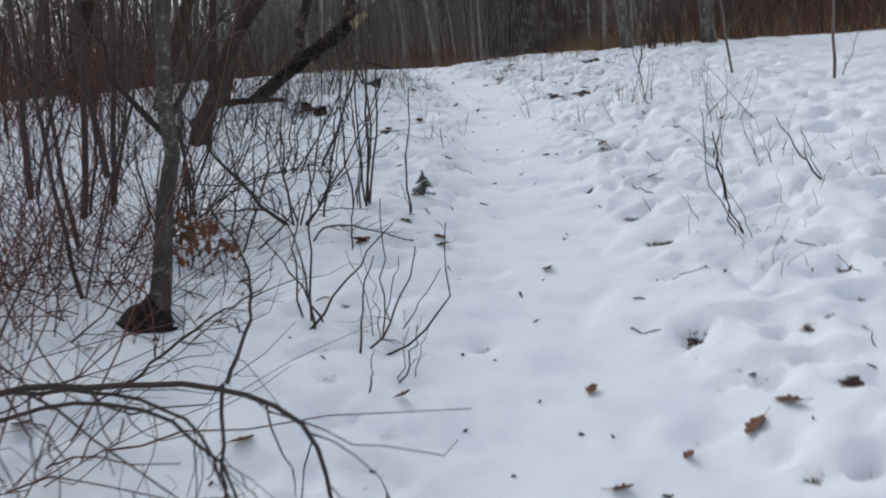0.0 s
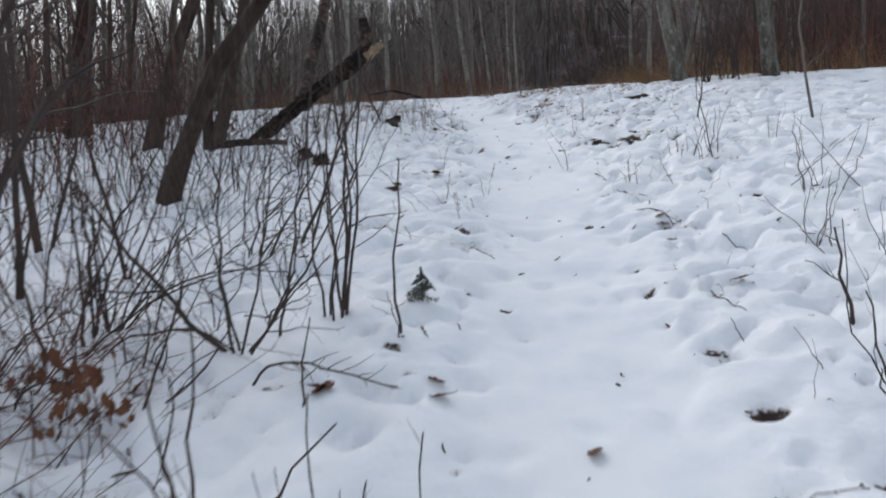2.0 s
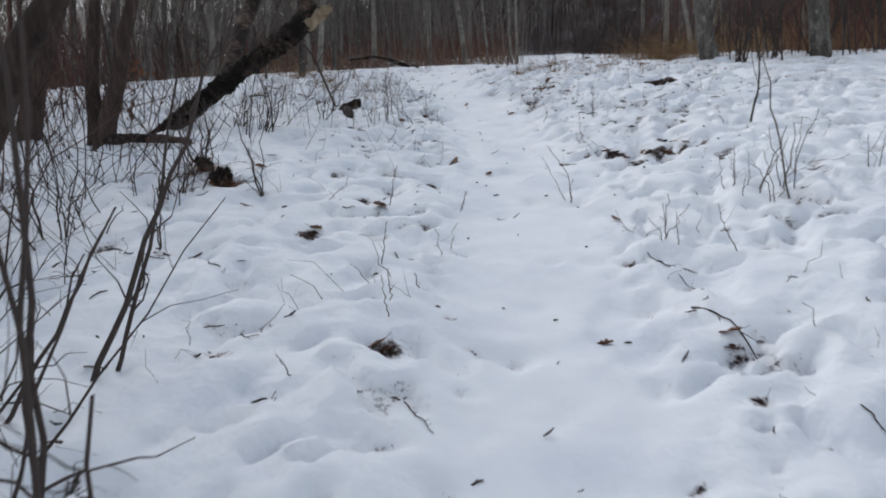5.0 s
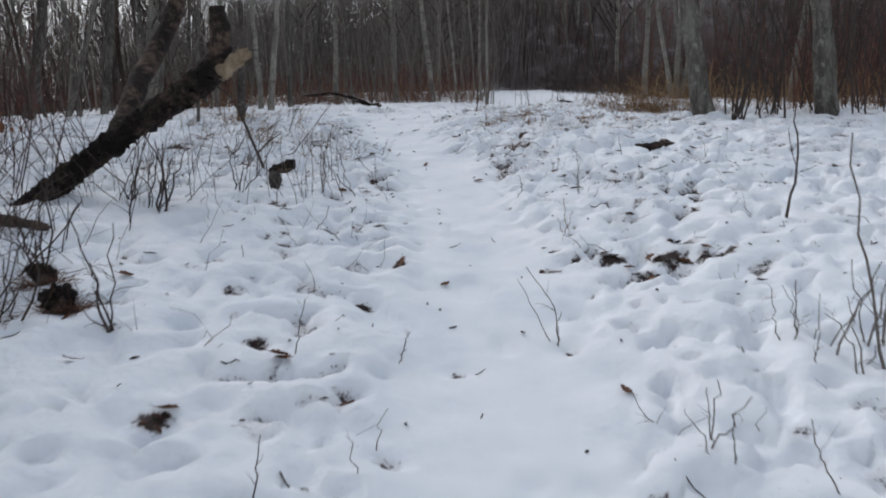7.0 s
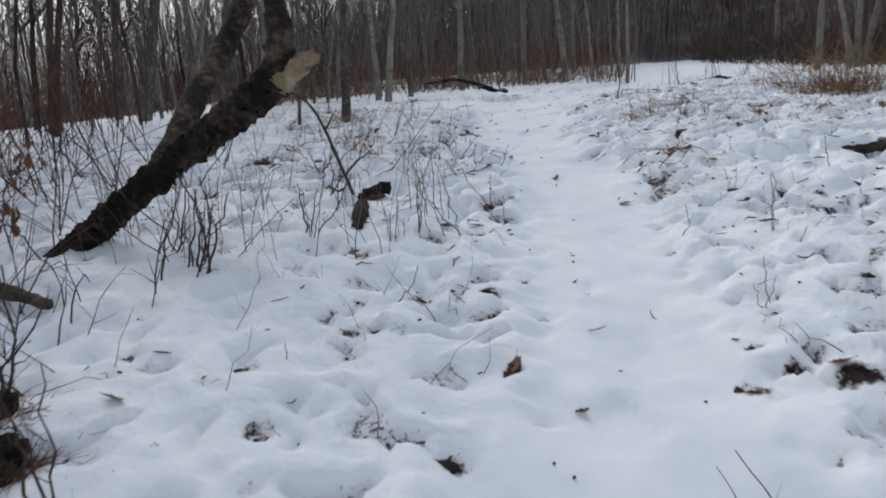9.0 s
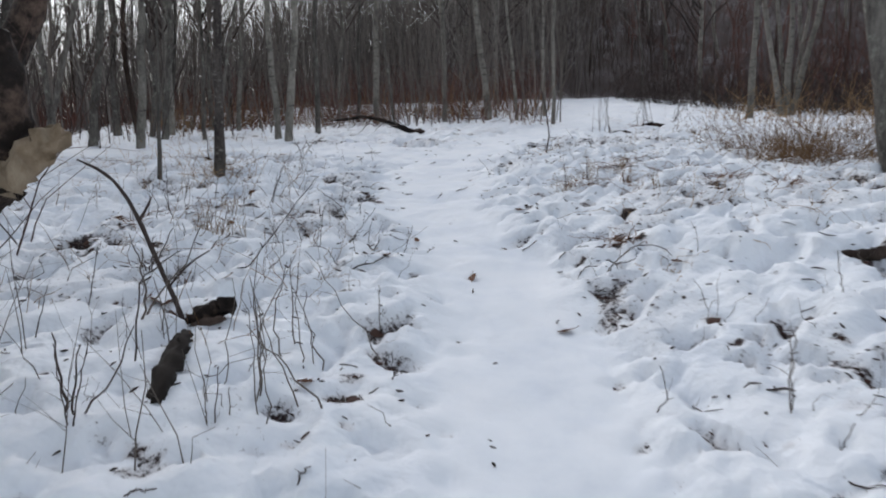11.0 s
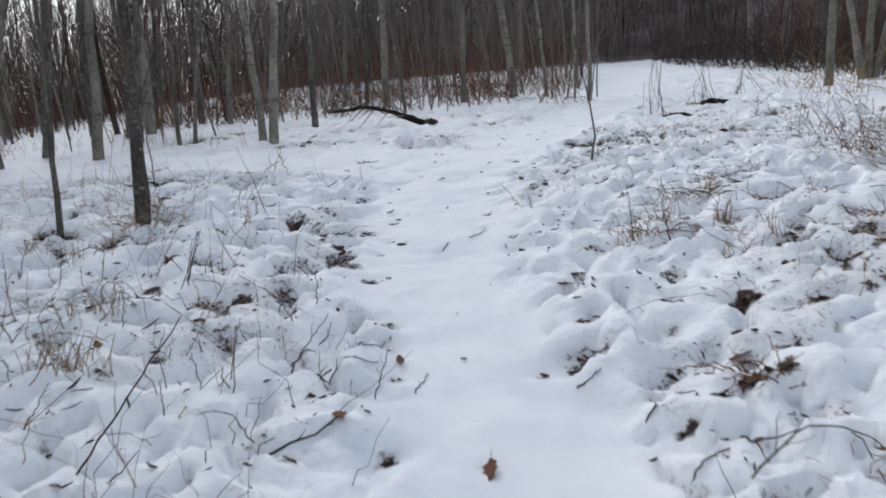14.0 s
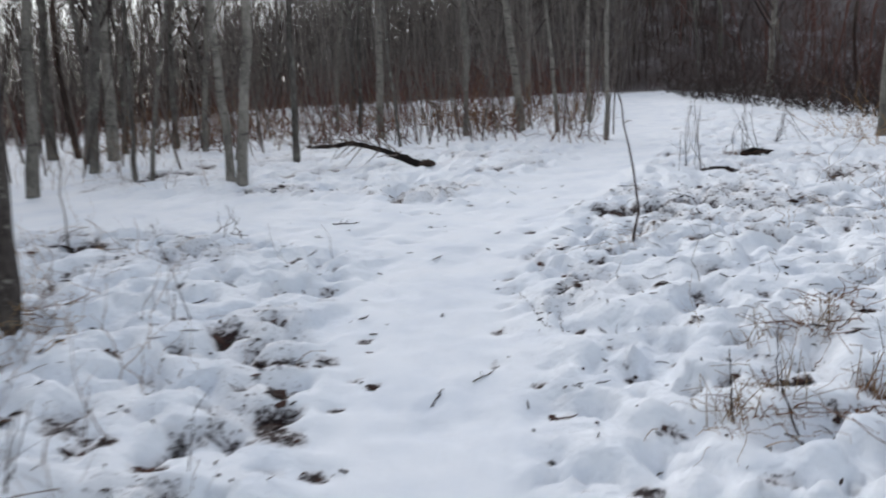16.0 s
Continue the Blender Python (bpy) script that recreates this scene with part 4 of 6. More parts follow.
stems_thing("shrub", -0.71, 3.27, DARK_SHRUB, "shrub", [(0.1, 0.05, 0.72, 0.007), (-0.2, 0, 0.5, 0.006), (0.45, 0.1, 0.42, 0.007), (0.05, 0, 0.6, 0.006), (-0.1, 0.1, 0.65, 0.006)], TWIG_DARK, 49, 7, 0.05)
stems_thing("shrub", -0.36, 3.25, "few thin dark upright stems in snow", "shrub", [(0.06, 0, 0.62, 0.005), (-0.05, 0.02, 0.42, 0.003), (-0.12, 0.05, 0.4, 0.003), (0.12, 0.0, 0.36, 0.004), (0.3, 0.05, 0.28, 0.004)], TWIG_DARK, 50, 3, 0.03)
stems_thing("cut_stem", -0.35, 2.74, "short dark stem poking out of snow", "stem", [(0.02, 0, 0.15, 0.005)], TWIG_DARK, 51)
stems_thing("shrub", -0.24, 2.84, "small branched dark stems in snow", "shrub", [(0.08, 0, 0.25, 0.005), (0.03, 0.05, 0.3, 0.003), (0.12, 0.05, 0.22, 0.003)], TWIG_DARK, 52, 2, 0.03)
stems_thing("shrub", -0.44, 3.1, "slanting dark branch over snow", "shrub", [(0.28, 0.1, 0.42, 0.006), (0.42, 0.2, 0.5, 0.006), (0.1, 0.05, 0.4, 0.006)], TWIG_DARK, 53, 3, 0.03)
for i, (x, y, h, r, dx) in enumerate([(-2.46, 5.46, 3.2, 0.02, 0.25), (-2.62, 5.32, 3.4, 0.024, 0.1), (-2.2, 4.4, 2.6, 0.014, 0.1), (-1.95, 5.6, 2.4, 0.013, 0.2), (-2.9, 6.4, 3.6, 0.03, 0.3), (-3.3, 5.9, 3.4, 0.026, 0.0), (-1.85, 3.6, 2.2, 0.012, 0.15)]):
    stems_thing("sapling", x, y, "tall thin dark sapling beside the trail", "sapling", [(dx, 0, h, r), (dx + 0.35, 0.1, h * 0.7, r * 0.5)], TWIG_DARK, 60 + i, 14, 0.02, "dark saplings", 0.22, 12, 7)
stems_thing("sapling", -1.06, 6.35, "two slender dark stems leaning over the snow", "sapling", [(0.56, 0.1, 1.2, 0.013), (0.42, 0.05, 1.1, 0.010)], TWIG_DARK, 70, 9, 0.04, "", 0.3, 12, 7)
stems_thing("sapling", -1.36, 7.67, "single short dark stem in snow", "sapling", [(0.0, 0, 0.36, 0.005)], TWIG_DARK, 71)
stems_thing("sapling", -1.07, 8.72, "small dark sapling with forked top", "sapling", [(-0.08, 0, 0.34, 0.008), (-0.16, 0, 0.55, 0.006), (0.04, 0, 0.52, 0.005)], TWIG_DARK, 72, 9, 0.005)
stems_thing("shrub", -2.0, 7.75, DARK_SHRUB, "shrub", fan(73, 5, 0.8, 0.2, 0.007), TWIG_DARK, 73, 14, 0.06)
stems_thing("shrub", -1.67, 8.75, DARK_SHRUB, "shrub", fan(74, 6, 0.55, 0.15, 0.006), TWIG_DARK, 74, 12, 0.06)
stems_thing("shrub", -1.72, 9.3, DARK_SHRUB, "shrub", fan(75, 6, 0.5, 0.15, 0.006), TWIG_DARK, 75, 12, 0.06)
stems_thing("shrub", -1.55, 10.52, "low grey shrub beside a leaning log", "shrub", fan(76, 9, 0.55, 0.16, 0.007), TWIG_DARK, 76, 14, 0.08)
stems_thing("shrub", -1.9, 10.9, "low grey shrub beside a leaning log", "shrub", fan(77, 6, 0.5, 0.16, 0.006), TWIG_DARK, 77, 12, 0.06)
stems_thing("shrub", -1.16, 11.19, "small broken dark twigs in snow", "shrub", fan(78, 3, 0.35, 0.12, 0.006), TWIG_DARK, 78, 6, 0.03)
stems_thing("dead_stalks", -0.6, 11.5, "upright grey dead stalks in snow", "stalks", fan(79, 7, 0.48, 0.05, 0.004), TWIG_GREY, 79, 6, 0.12)
stems_thing("dead_stalks", -0.5, 11.95, "upright grey dead stalks in snow", "stalks", fan(80, 7, 0.5, 0.05, 0.004), TWIG_GREY, 80, 6, 0.12)
stems_thing("shrub", -1.37, 12.12, "bent grey stem arching over snow", "shrub", [(0.05, 0, 0.35, 0.007), (0.36, 0, 0.46, 0.006)], TWIG_GREY, 82, 3, 0.01)
stems_thing("shrub", -1.7, 12.9, "small dark branching shrub", "shrub", [(0.18, 0, 0.25, 0.006), (0.05, 0, 0.2, 0.005), (-0.1, 0, 0.22, 0.005)], TWIG_DARK, 83, 6, 0.02)
stems_thing("dead_branch", 1.66, 4.06, "crooked dark stick standing in snow", "branch", [(-0.13, 0, 0.15, 0.006), (-0.16, 0.05, 0.42, 0.006), (-0.24, 0.05, 0.68, 0.004)], TWIG_DARK, 84, 2, 0.01)
stems_thing("dead_branch", 2.35, 4.63, "thin dark stick leaning in snow", "branch", [(-0.30, 0, 0.4, 0.007), (-0.1, 0.1, 0.3, 0.004)], TWIG_DARK, 85, 4, 0.01)
stems_thing("dead_branch", 1.84, 4.86, "stout dark stick leaning in snow", "branch", [(-0.1, 0, 0.42, 0.010)], TWIG_DARK, 86, 2, 0.01)
stems_thing("dead_stalks", 2.25, 5.3, "bent grey dead stalks in snow", "stalks", fan(87, 6, 0.42, 0.12, 0.003), TWIG_GREY, 87, 6, 0.08)
stems_thing("dead_stalks", 2.55, 6.9, "tall bent tan stalks in snow", "stalks", fan(88, 10, 0.55, 0.18, 0.004), TWIG_GREY, 88, 10, 0.15)
stems_thing("dead_stalks", 2.05, 5.82, "bent grey dead stalks in snow", "stalks", fan(89, 6, 0.45, 0.15, 0.004), TWIG_GREY, 89, 5, 0.1)
stems_thing("sapling", 2.2, 8.3, "thin sapling rising from a dry tuft", "sapling", [(-0.12, 0, 0.95, 0.007), (-0.1, 0, 0.3, 0.004), (-0.16, 0.05, 0.22, 0.004), (0.06, 0, 0.12, 0.004)], TWIG_GREY, 90, 4, 0.04)
stems_thing("sapling", 3.71, 9.58, "thin grey sapling in open snow", "sapling", [(-0.02, 0, 2.0, 0.016)], TWIG_GREY, 91, 8, 0.01, "", 0.2)
stems_thing("sapling", 4.55, 8.6, "thin grey sapling in open snow", "sapling", [(0.05, 0, 1.9, 0.018), (0.2, 0, 0.6, 0.006)], TWIG_GREY, 92, 10, 0.04, "", 0.2)
stems_thing("sapling", 2.65, 10.13, "short dark sapling with forked top", "sapling", [(0.04, 0, 0.7, 0.010), (0.0, 0, 0.55, 0.005)], TWIG_DARK, 93, 2, 0.003)
stems_thing("dead_stalks", 2.3, 8.45, "grey dead stalks in snow", "stalks", fan(94, 6, 0.5, 0.1, 0.005), TWIG_GREY, 94, 4, 0.07)
stems_thing("dead_stalks", 2.0, 8.55, "bent grey dead stalks in snow", "stalks", fan(95, 4, 0.3, 0.1, 0.003), TWIG_GREY, 95, 2, 0.07)
stems_thing("dead_branch", 1.03, 8.88, "thin bent stalk beside the trail", "branch", [(0.01, 0, 0.16, 0.004), (-0.2, 0.02, 0.32, 0.003)], TWIG_GREY, 96, 1, 0.004)
stems_thing("dead_stalks", 1.45, 7.85, "thin dead stalks in snow", "stalks", [(-0.02, 0, 0.26, 0.004), (0.1, 0, 0.2, 0.004), (-0.1, 0.1, 0.12, 0.003)], TWIG_GREY, 97, 2, 0.06)
stems_thing("dead_stalks", 1.58, 11.55, "thin dead stalk in snow", "stalks", [(-0.02, 0, 0.32, 0.004)], TWIG_GREY, 98, 1)
stems_thing("dead_stalks", 1.31, 10.45, "pale dry stalk bent beside the trail", "stalks", [(-0.02, 0.05, 0.25, 0.004), (0.05, 0.1, 0.15, 0.003), (-0.06, 0.05, 0.12, 0.003)], GRASS_DULL, 99, 4, 0.02)
stems_thing("sapling", 0.93, 17.9, "thin dark crooked sapling in grass", "sapling", [(-0.12, 0, 1.12, 0.011), (0.08, 0, 0.2, 0.004)], TWIG_DARK, 110, 4, 0.01, "", 0.15)
stems_thing("shrub", 4.42, 15.5, "clump of tall dark bare stems beside a tree", "shrub", fan(111, 16, 2.8, 0.35, 0.012, (0.1, 0)), TWIG_DARK, 111, 50, 0.18)
stems_thing("shrub", 5.1, 15.9, "clump of tall dark bare stems at the woods", "shrub", fan(112, 14, 2.6, 0.35, 0.011), TWIG_DARK, 112, 50, 0.25)
stems_thing("shrub", 6.2, 15.7, "clump of tall dark bare stems at the woods", "shrub", fan(113, 14, 2.6, 0.4, 0.011), TWIG_DARK, 113, 50, 0.3)
stems_thing("dead_stalks", 2.14, 21.8, "upright dry stalks in snow", "stalks", fan(114, 8, 0.9, 0.05, 0.005), TWIG_DARK, 114, 5, 0.1)
stems_thing("dead_stalks", 3.0, 23.0, "upright dry stalks in snow", "stalks", fan(115, 8, 0.75, 0.06, 0.005), TWIG_DARK, 115, 5, 0.15)
stems_thing("dead_stalks", 4.0, 24.5, "upright dry stalks in snow", "stalks", fan(116, 9, 0.7, 0.06, 0.005), TWIG_DARK, 116, 5, 0.25)
stems_thing("sapling", -3.3, 17.8, "single thin grey stem in snow", "sapling", [(0.03, 0, 0.75, 0.008)], TWIG_GREY, 117, 2)
stems_thing("dead_stalks", -2.2, 18.2, "thin bent stalks by the trail", "stalks", fan(118, 4, 0.35, 0.12, 0.005), TWIG_GREY, 118, 3, 0.1)


# thin poles between the trail and the wood
def poles():
    rng = np.random.default_rng(9)
    kinds = [stems_thing("sapling", -1.2 + i * 0.7, 27 + i * 0.6, "thin pale sapling at the wood's edge", "sapling", [(rng.normal(0, 0.15), rng.normal(0, 0.1), 3.6 + i * 0.5, 0.018)], TWIG_GREY, 130 + i, 12, 0.01, "saplings at the wood's edge", 0.18, 10, 5) for i in range(3)]
    for x, y in zone(rng, 82, -7.5, 1.9, 22.8, 31, lambda x, y: (y > 24.5 + 0.9 * np.clip(x + 1.5, 0, 4)) | ((x < -2.6) & (x > -7))):
        copy_thing(kinds[rng.integers(0, 3)], pose(x, y, top(x, y), 0, 0, rng.uniform(0, 360)) @ Matrix.Scale(rng.uniform(0.5, 1.1), 4))


poles()


# arching canes close to the start of the walk
def canes():
    rng = np.random.default_rng(21)
    e = thing("arching_shrub", -1.45, 1.95, "dark shrub with long canes arching over snow", "shrub")
    z0 = top(-1.45, 1.95)

    def cane(pts, r, k=16):
        P = spine([np.array(p) - np.array([-1.45, 1.95, z0]) for p in pts], k, rng, 0.004)[None]
        R = r * np.linspace(1, 0.45, k)[None]
        part("cane", fast_mesh("cane", *tubes(P, R, 6), TWIG_DARK), e)
        return P, R
    out = [cane([(-1.75, 1.98, z0 - 0.05), (-1.6, 1.95, 0.75), (-1.24, 1.9, 0.92), (-0.93, 1.9, 0.90), (-0.63, 1.9, 0.88), (-0.52, 1.9, 0.83), (-0.40, 1.9, 0.74), (-0.36, 1.88, 0.35)], 0.012, 24),
           cane([(-1.8, 1.9, z0 - 0.05), (-1.5, 1.88, 0.75), (-1.1, 1.86, 0.88), (-0.8, 1.85, 0.86), (-0.62, 1.8, 0.7), (-0.55, 1.78, 0.35)], 0.008, 20),
           cane([(-1.2, 1.9, 0.9), (-0.9, 1.92, 0.88), (-0.72, 1.9, 0.78), (-0.62, 1.85, 0.5), (-0.6, 1.8, 0.3)], 0.006),
           cane([(-0.63, 1.9, 0.88), (-0.56, 2.0, 1.05), (-0.58, 2.05, 1.2), (-0.68, 2.1, 1.35)], 0.006),
           cane([(-0.9, 1.9, 0.9), (-0.75, 2.0, 1.0), (-0.55, 2.05, 1.1)], 0.005),
           cane([(-0.64, 1.9, 0.88), (-0.66, 1.85, 0.6), (-0.62, 1.82, 0.3)], 0.006),
           cane([(-1.5, 1.7, 0.25), (-1.1, 1.65, 0.45), (-0.85, 1.65, 0.42), (-0.68, 1.65, 0.6)], 0.008)]
    for P, R in out:
        A, RA = shoots(rng, P, R, 11, 0.2, 0.97, 0.9, 0.55, -0.15, 0.45, 8, 0.5, 0.05)
        part("brushwood", fast_mesh("brushwood", *tubes(A, RA, 4), TWIG_DARK), e)


canes()


# ---- single stalks and twigs ----
def stalk(x, y, way, r, twigs=3, label="", category="stalk"):
    """One dead stalk or branch that leans or bends: way holds sideways and upward places from its foot."""
    rng = np.random.default_rng(int(abs(x) * 1000 + y * 100))
    pts = [(0, 0, -0.05)] + [(dx, rng.normal(0, 0.03), dz) for dx, dz in way]
    shape = "thin bent dead stalk standing in snow" if len(way) > 1 else "thin dead stalk standing in snow"
    e = thing("dead_stalk" if not label else category if category == "shrub" else "bent_branch", x, y, label or shape, category, "" if label else "single dead stalks")
    P = spine(pts, 13, rng, 0.003)[None]
    R = r * np.linspace(1, 0.45, 13)[None]
    mat = TWIG_DARK if label or rng.random() < 0.6 else TWIG_GREY
    part("stem", fast_mesh("stem", *tubes(P, R, 5), mat), e)
    A, RA = shoots(rng, P, R, twigs, 0.25, 0.95, 0.75, 0.28, 0.05, 0.6, 5, 0.2)
    part("brushwood", fast_mesh("brushwood", *tubes(A, RA, 4), mat), e)


def lying_twig(way, r):
    """A twig that lies on the snow along the places given, half sunk here and there."""
    (x, y), (x1, y1) = way[0], way[-1]
    rng = np.random.default_rng(int(abs(x) * 1000 + y * 100))
    z0 = top(x, y)
    line = spine([(a - x, b - y, 0) for a, b in way], 12, rng, 0.004)
    line[:, 2] = [top(x + p[0], y + p[1]) - z0 + 0.005 + rng.normal(0, 0.004) for p in line]
    line[1:-1, 2] = (line[:-2, 2] + line[1:-1, 2] + line[2:, 2]) / 3
    e = thing("fallen_twig", x, y, "dark fallen twig lying on the snow", "twig", "fallen twigs")
    P, R = line[None], r * np.linspace(1, 0.5, 12)[None]
    part("stem", fast_mesh("stem", *tubes(P, R, 5), TWIG_DARK), e)
    A, RA = shoots(rng, P, R, 3, 0.2, 0.9, 0.7, 0.25, 0.15, 0.6, 4)
    part("brushwood", fast_mesh("brushwood", *tubes(A, RA, 4), TWIG_DARK), e)


lying_twig([(0.77, 3.22), (0.89, 3.17)], 0.004)
lying_twig([(1.03, 3.72), (1.28, 3.64)], 0.003)
stalk(1.65, 3.99, [(-0.11, 0.16), (-0.16, 0.27)], 0.0035)
lying_twig([(1.33, 5.33), (1.40, 5.02)], 0.004)
stalk(1.33, 4.80, [(-0.06, 0.09)], 0.0035)
lying_twig([(-0.16, 4.92), (-0.12, 4.83)], 0.004)
lying_twig([(0.11, 6.33), (0.23, 6.14)], 0.003)
stalk(-0.30, 6.40, [(-0.06, 0.09)], 0.0035)
stalk(-0.01, 7.05, [(-0.01, 0.15)], 0.0035)
lying_twig([(1.28, 7.82), (1.36, 7.54), (1.43, 7.15)], 0.003)
lying_twig([(1.65, 6.14), (1.74, 5.96)], 0.003)
stalk(2.95, 8.66, [(0.03, 0.25)], 0.0035)
stalk(2.91, 8.68, [(-0.02, 0.21)], 0.0035)
lying_twig([(1.29, 7.64), (1.38, 7.51), (1.47, 7.41)], 0.005)
lying_twig([(1.35, 7.06), (1.43, 6.87), (1.53, 6.54)], 0.005)
stalk(1.48, 7.78, [(-0.02, 0.18)], 0.0035)
stalk(1.74, 7.57, [(-0.10, 0.12), (-0.13, 0.24)], 0.0035)
stalk(1.45, 7.94, [(-0.02, 0.19)], 0.0035)
stalk(-0.01, 6.92, [(-0.02, 0.19)], 0.0035)
stalk(-0.13, 7.57, [(0.05, 0.23)], 0.0035)
stalk(0.10, 7.26, [(-0.02, 0.08)], 0.0035)
lying_twig([(-0.07, 7.72), (0.04, 7.64)], 0.004)
lying_twig([(-0.65, 6.79), (-0.59, 6.72), (-0.55, 6.76)], 0.004)
lying_twig([(-0.97, 7.35), (-0.90, 7.33)], 0.004)
stalk(-0.21, 8.60, [(0.08, 0.26)], 0.0035)
stalk(0.26, 8.72, [(0.05, 0.12)], 0.0035)
stalk(-1.36, 7.67, [(0.06, 0.40)], 0.006)
stalk(2.01, 8.53, [(0.01, 0.24)], 0.0035)
stalk(1.98, 8.30, [(0.03, 0.13)], 0.0035)
lying_twig([(-1.70, 7.78), (-1.45, 7.58), (-1.26, 7.50)], 0.005)
stalk(0.25, 8.65, [(0.05, 0.10)], 0.0035)
lying_twig([(-0.47, 8.40), (-0.40, 8.43)], 0.004)
stalk(1.03, 8.87, [(-0.02, 0.20), (-0.08, 0.28), (-0.16, 0.39)], 0.0035)
stalk(1.58, 11.55, [(-0.03, 0.34)], 0.0035)
stalk(1.04, 11.60, [(0.07, 0.09), (0.04, 0.19)], 0.0035)
stalk(-0.58, 11.64, [(-0.00, 0.27)], 0.0035)
stalk(-0.69, 11.30, [(0.02, 0.19)], 0.0035)
stalk(-0.66, 11.29, [(0.01, 0.23)], 0.0035)
stalk(-0.62, 11.35, [(0.02, 0.11)], 0.0035)
stalk(-0.21, 12.46, [(-0.00, 0.25)], 0.0035)
stalk(-0.04, 11.83, [(-0.01, 0.13)], 0.0035)
stalk(-0.49, 10.53, [(0.14, 0.11), (0.15, 0.18)], 0.0035)
stalk(-0.21, 10.43, [(-0.07, 0.08), (-0.17, 0.13)], 0.0035)
stalk(2.12, 12.40, [(-0.04, 0.21)], 0.0035)
stalk(1.62, 11.27, [(0.06, 0.11)], 0.0035)
lying_twig([(1.58, 11.06), (1.70, 10.95)], 0.004)
lying_twig([(-0.26, 11.01), (-0.22, 11.07)], 0.004)
lying_twig([(-0.76, 10.80), (-0.68, 10.86)], 0.004)
stalk(-1.12, 11.11, [(-0.03, 0.16), (-0.06, 0.29)], 0.0035)
stalk(-1.11, 11.10, [(0.04, 0.16), (0.09, 0.32)], 0.0035)
stalk(-1.46, 10.76, [(0.20, 0.16), (0.40, 0.31)], 0.0035)
stalk(-1.76, 11.87, [(0.10, 0.24)], 0.0035)
stalk(-1.80, 12.39, [(0.08, 0.34)], 0.0035)
stalk(-2.76, 13.21, [(0.15, 0.31)], 0.0035)
stalk(-1.14, 11.62, [(0.05, 0.36), (0.28, 0.49)], 0.005)
lying_twig([(-0.63, 13.39), (-0.48, 13.41), (-0.34, 13.57)], 0.006)
lying_twig([(0.89, 13.22), (1.06, 13.38), (1.25, 13.44), (1.46, 13.38), (1.47, 13.17)], 0.004)
lying_twig([(-0.57, 14.02), (-0.31, 14.20)], 0.004)
stalk(-1.16, 13.08, [(0.48, 0.52)], 0.0045)
stalk(-0.72, 14.07, [(0.22, 0.22)], 0.0035)
lying_twig([(-0.56, 13.96), (-0.30, 14.05)], 0.004)
stalk(-0.30, 13.85, [(0.10, 0.22)], 0.0035)
stalk(-0.87, 13.75, [(0.06, 0.30)], 0.0035)
stalk(-0.63, 13.42, [(-0.10, 0.12), (-0.21, 0.12)], 0.0035)
stalk(-1.52, 14.73, [(0.08, 0.25)], 0.0035)
lying_twig([(0.89, 13.22), (1.04, 13.33)], 0.004)
stalk(1.03, 13.17, [(0.13, 0.12), (0.27, 0.17), (0.37, 0.16), (0.43, 0.09)], 0.005)
lying_twig([(1.09, 14.13), (1.21, 13.85)], 0.004)
lying_twig([(1.09, 13.37), (1.19, 13.35)], 0.004)
lying_twig([(0.79, 13.52), (0.88, 13.67), (1.00, 13.65)], 0.004)
stalk(-1.48, 13.24, [(0.18, 0.19)], 0.0035)
stalk(-1.04, 13.04, [(0.17, 0.11)], 0.0035)
stalk(-2.27, 14.71, [(0.07, 0.19)], 0.0035)
stalk(-2.00, 14.69, [(0.08, 0.25)], 0.0035)
lying_twig([(0.57, 13.84), (0.67, 13.90)], 0.004)
stalk(-1.04, 13.50, [(-0.01, 0.14)], 0.0035)
stalk(-0.96, 13.69, [(-0.03, 0.15)], 0.0035)
stalk(-1.07, 14.64, [(-0.02, 0.13)], 0.0035)
lying_twig([(-0.10, 13.84), (-0.07, 14.04)], 0.003)
stalk(0.99, 15.37, [(-0.01, 0.17), (-0.03, 0.30)], 0.0035)
stalk(0.99, 15.36, [(-0.01, 0.19)], 0.0035)
stalk(1.19, 15.48, [(-0.01, 0.16), (-0.02, 0.29)], 0.0035)
stalk(1.20, 15.47, [(-0.02, 0.14)], 0.0035)
lying_twig([(1.20, 15.48), (1.18, 15.28), (1.33, 15.14)], 0.005)
lying_twig([(1.15, 15.29), (1.29, 15.20)], 0.004)
lying_twig([(-0.20, 15.67), (-0.16, 15.77)], 0.004)
lying_twig([(-0.03, 15.84), (0.06, 15.94)], 0.004)
lying_twig([(-0.47, 15.14), (-0.44, 15.11)], 0.004)
lying_twig([(-0.60, 15.11), (-0.49, 15.12)], 0.003)
stalk(-1.54, 14.77, [(0.11, 0.27)], 0.0035)
stalk(0.40, 16.27, [(-0.03, 0.12)], 0.0035)
lying_twig([(1.06, 17.26), (1.14, 17.30)], 0.004)
stalk(1.87, 21.35, [(0.02, 0.45)], 0.0035)
lying_twig([(-2.74, 18.18), (-2.14, 18.53)], 0.006)
lying_twig([(-1.51, 18.89), (-1.28, 18.91)], 0.006)
stalk(-1.63, 16.41, [(-0.09, 0.29), (-0.21, 0.56)], 0.0035)
stalk(-1.72, 16.30, [(0.05, 0.16)], 0.0035)
stalk(-0.79, 15.37, [(-0.02, 0.04)], 0.0035)
stalk(0.72, 17.10, [(0.31, 0.07)], 0.0035)
stalk(-0.91, 13.81, [(0.09, 0.27)], 0.0035)
stalk(-1.51, 14.71, [(0.07, 0.17), (0.13, 0.30)], 0.0035)
stalk(-0.50, 13.94, [(-0.05, 0.14), (-0.04, 0.21)], 0.0035)
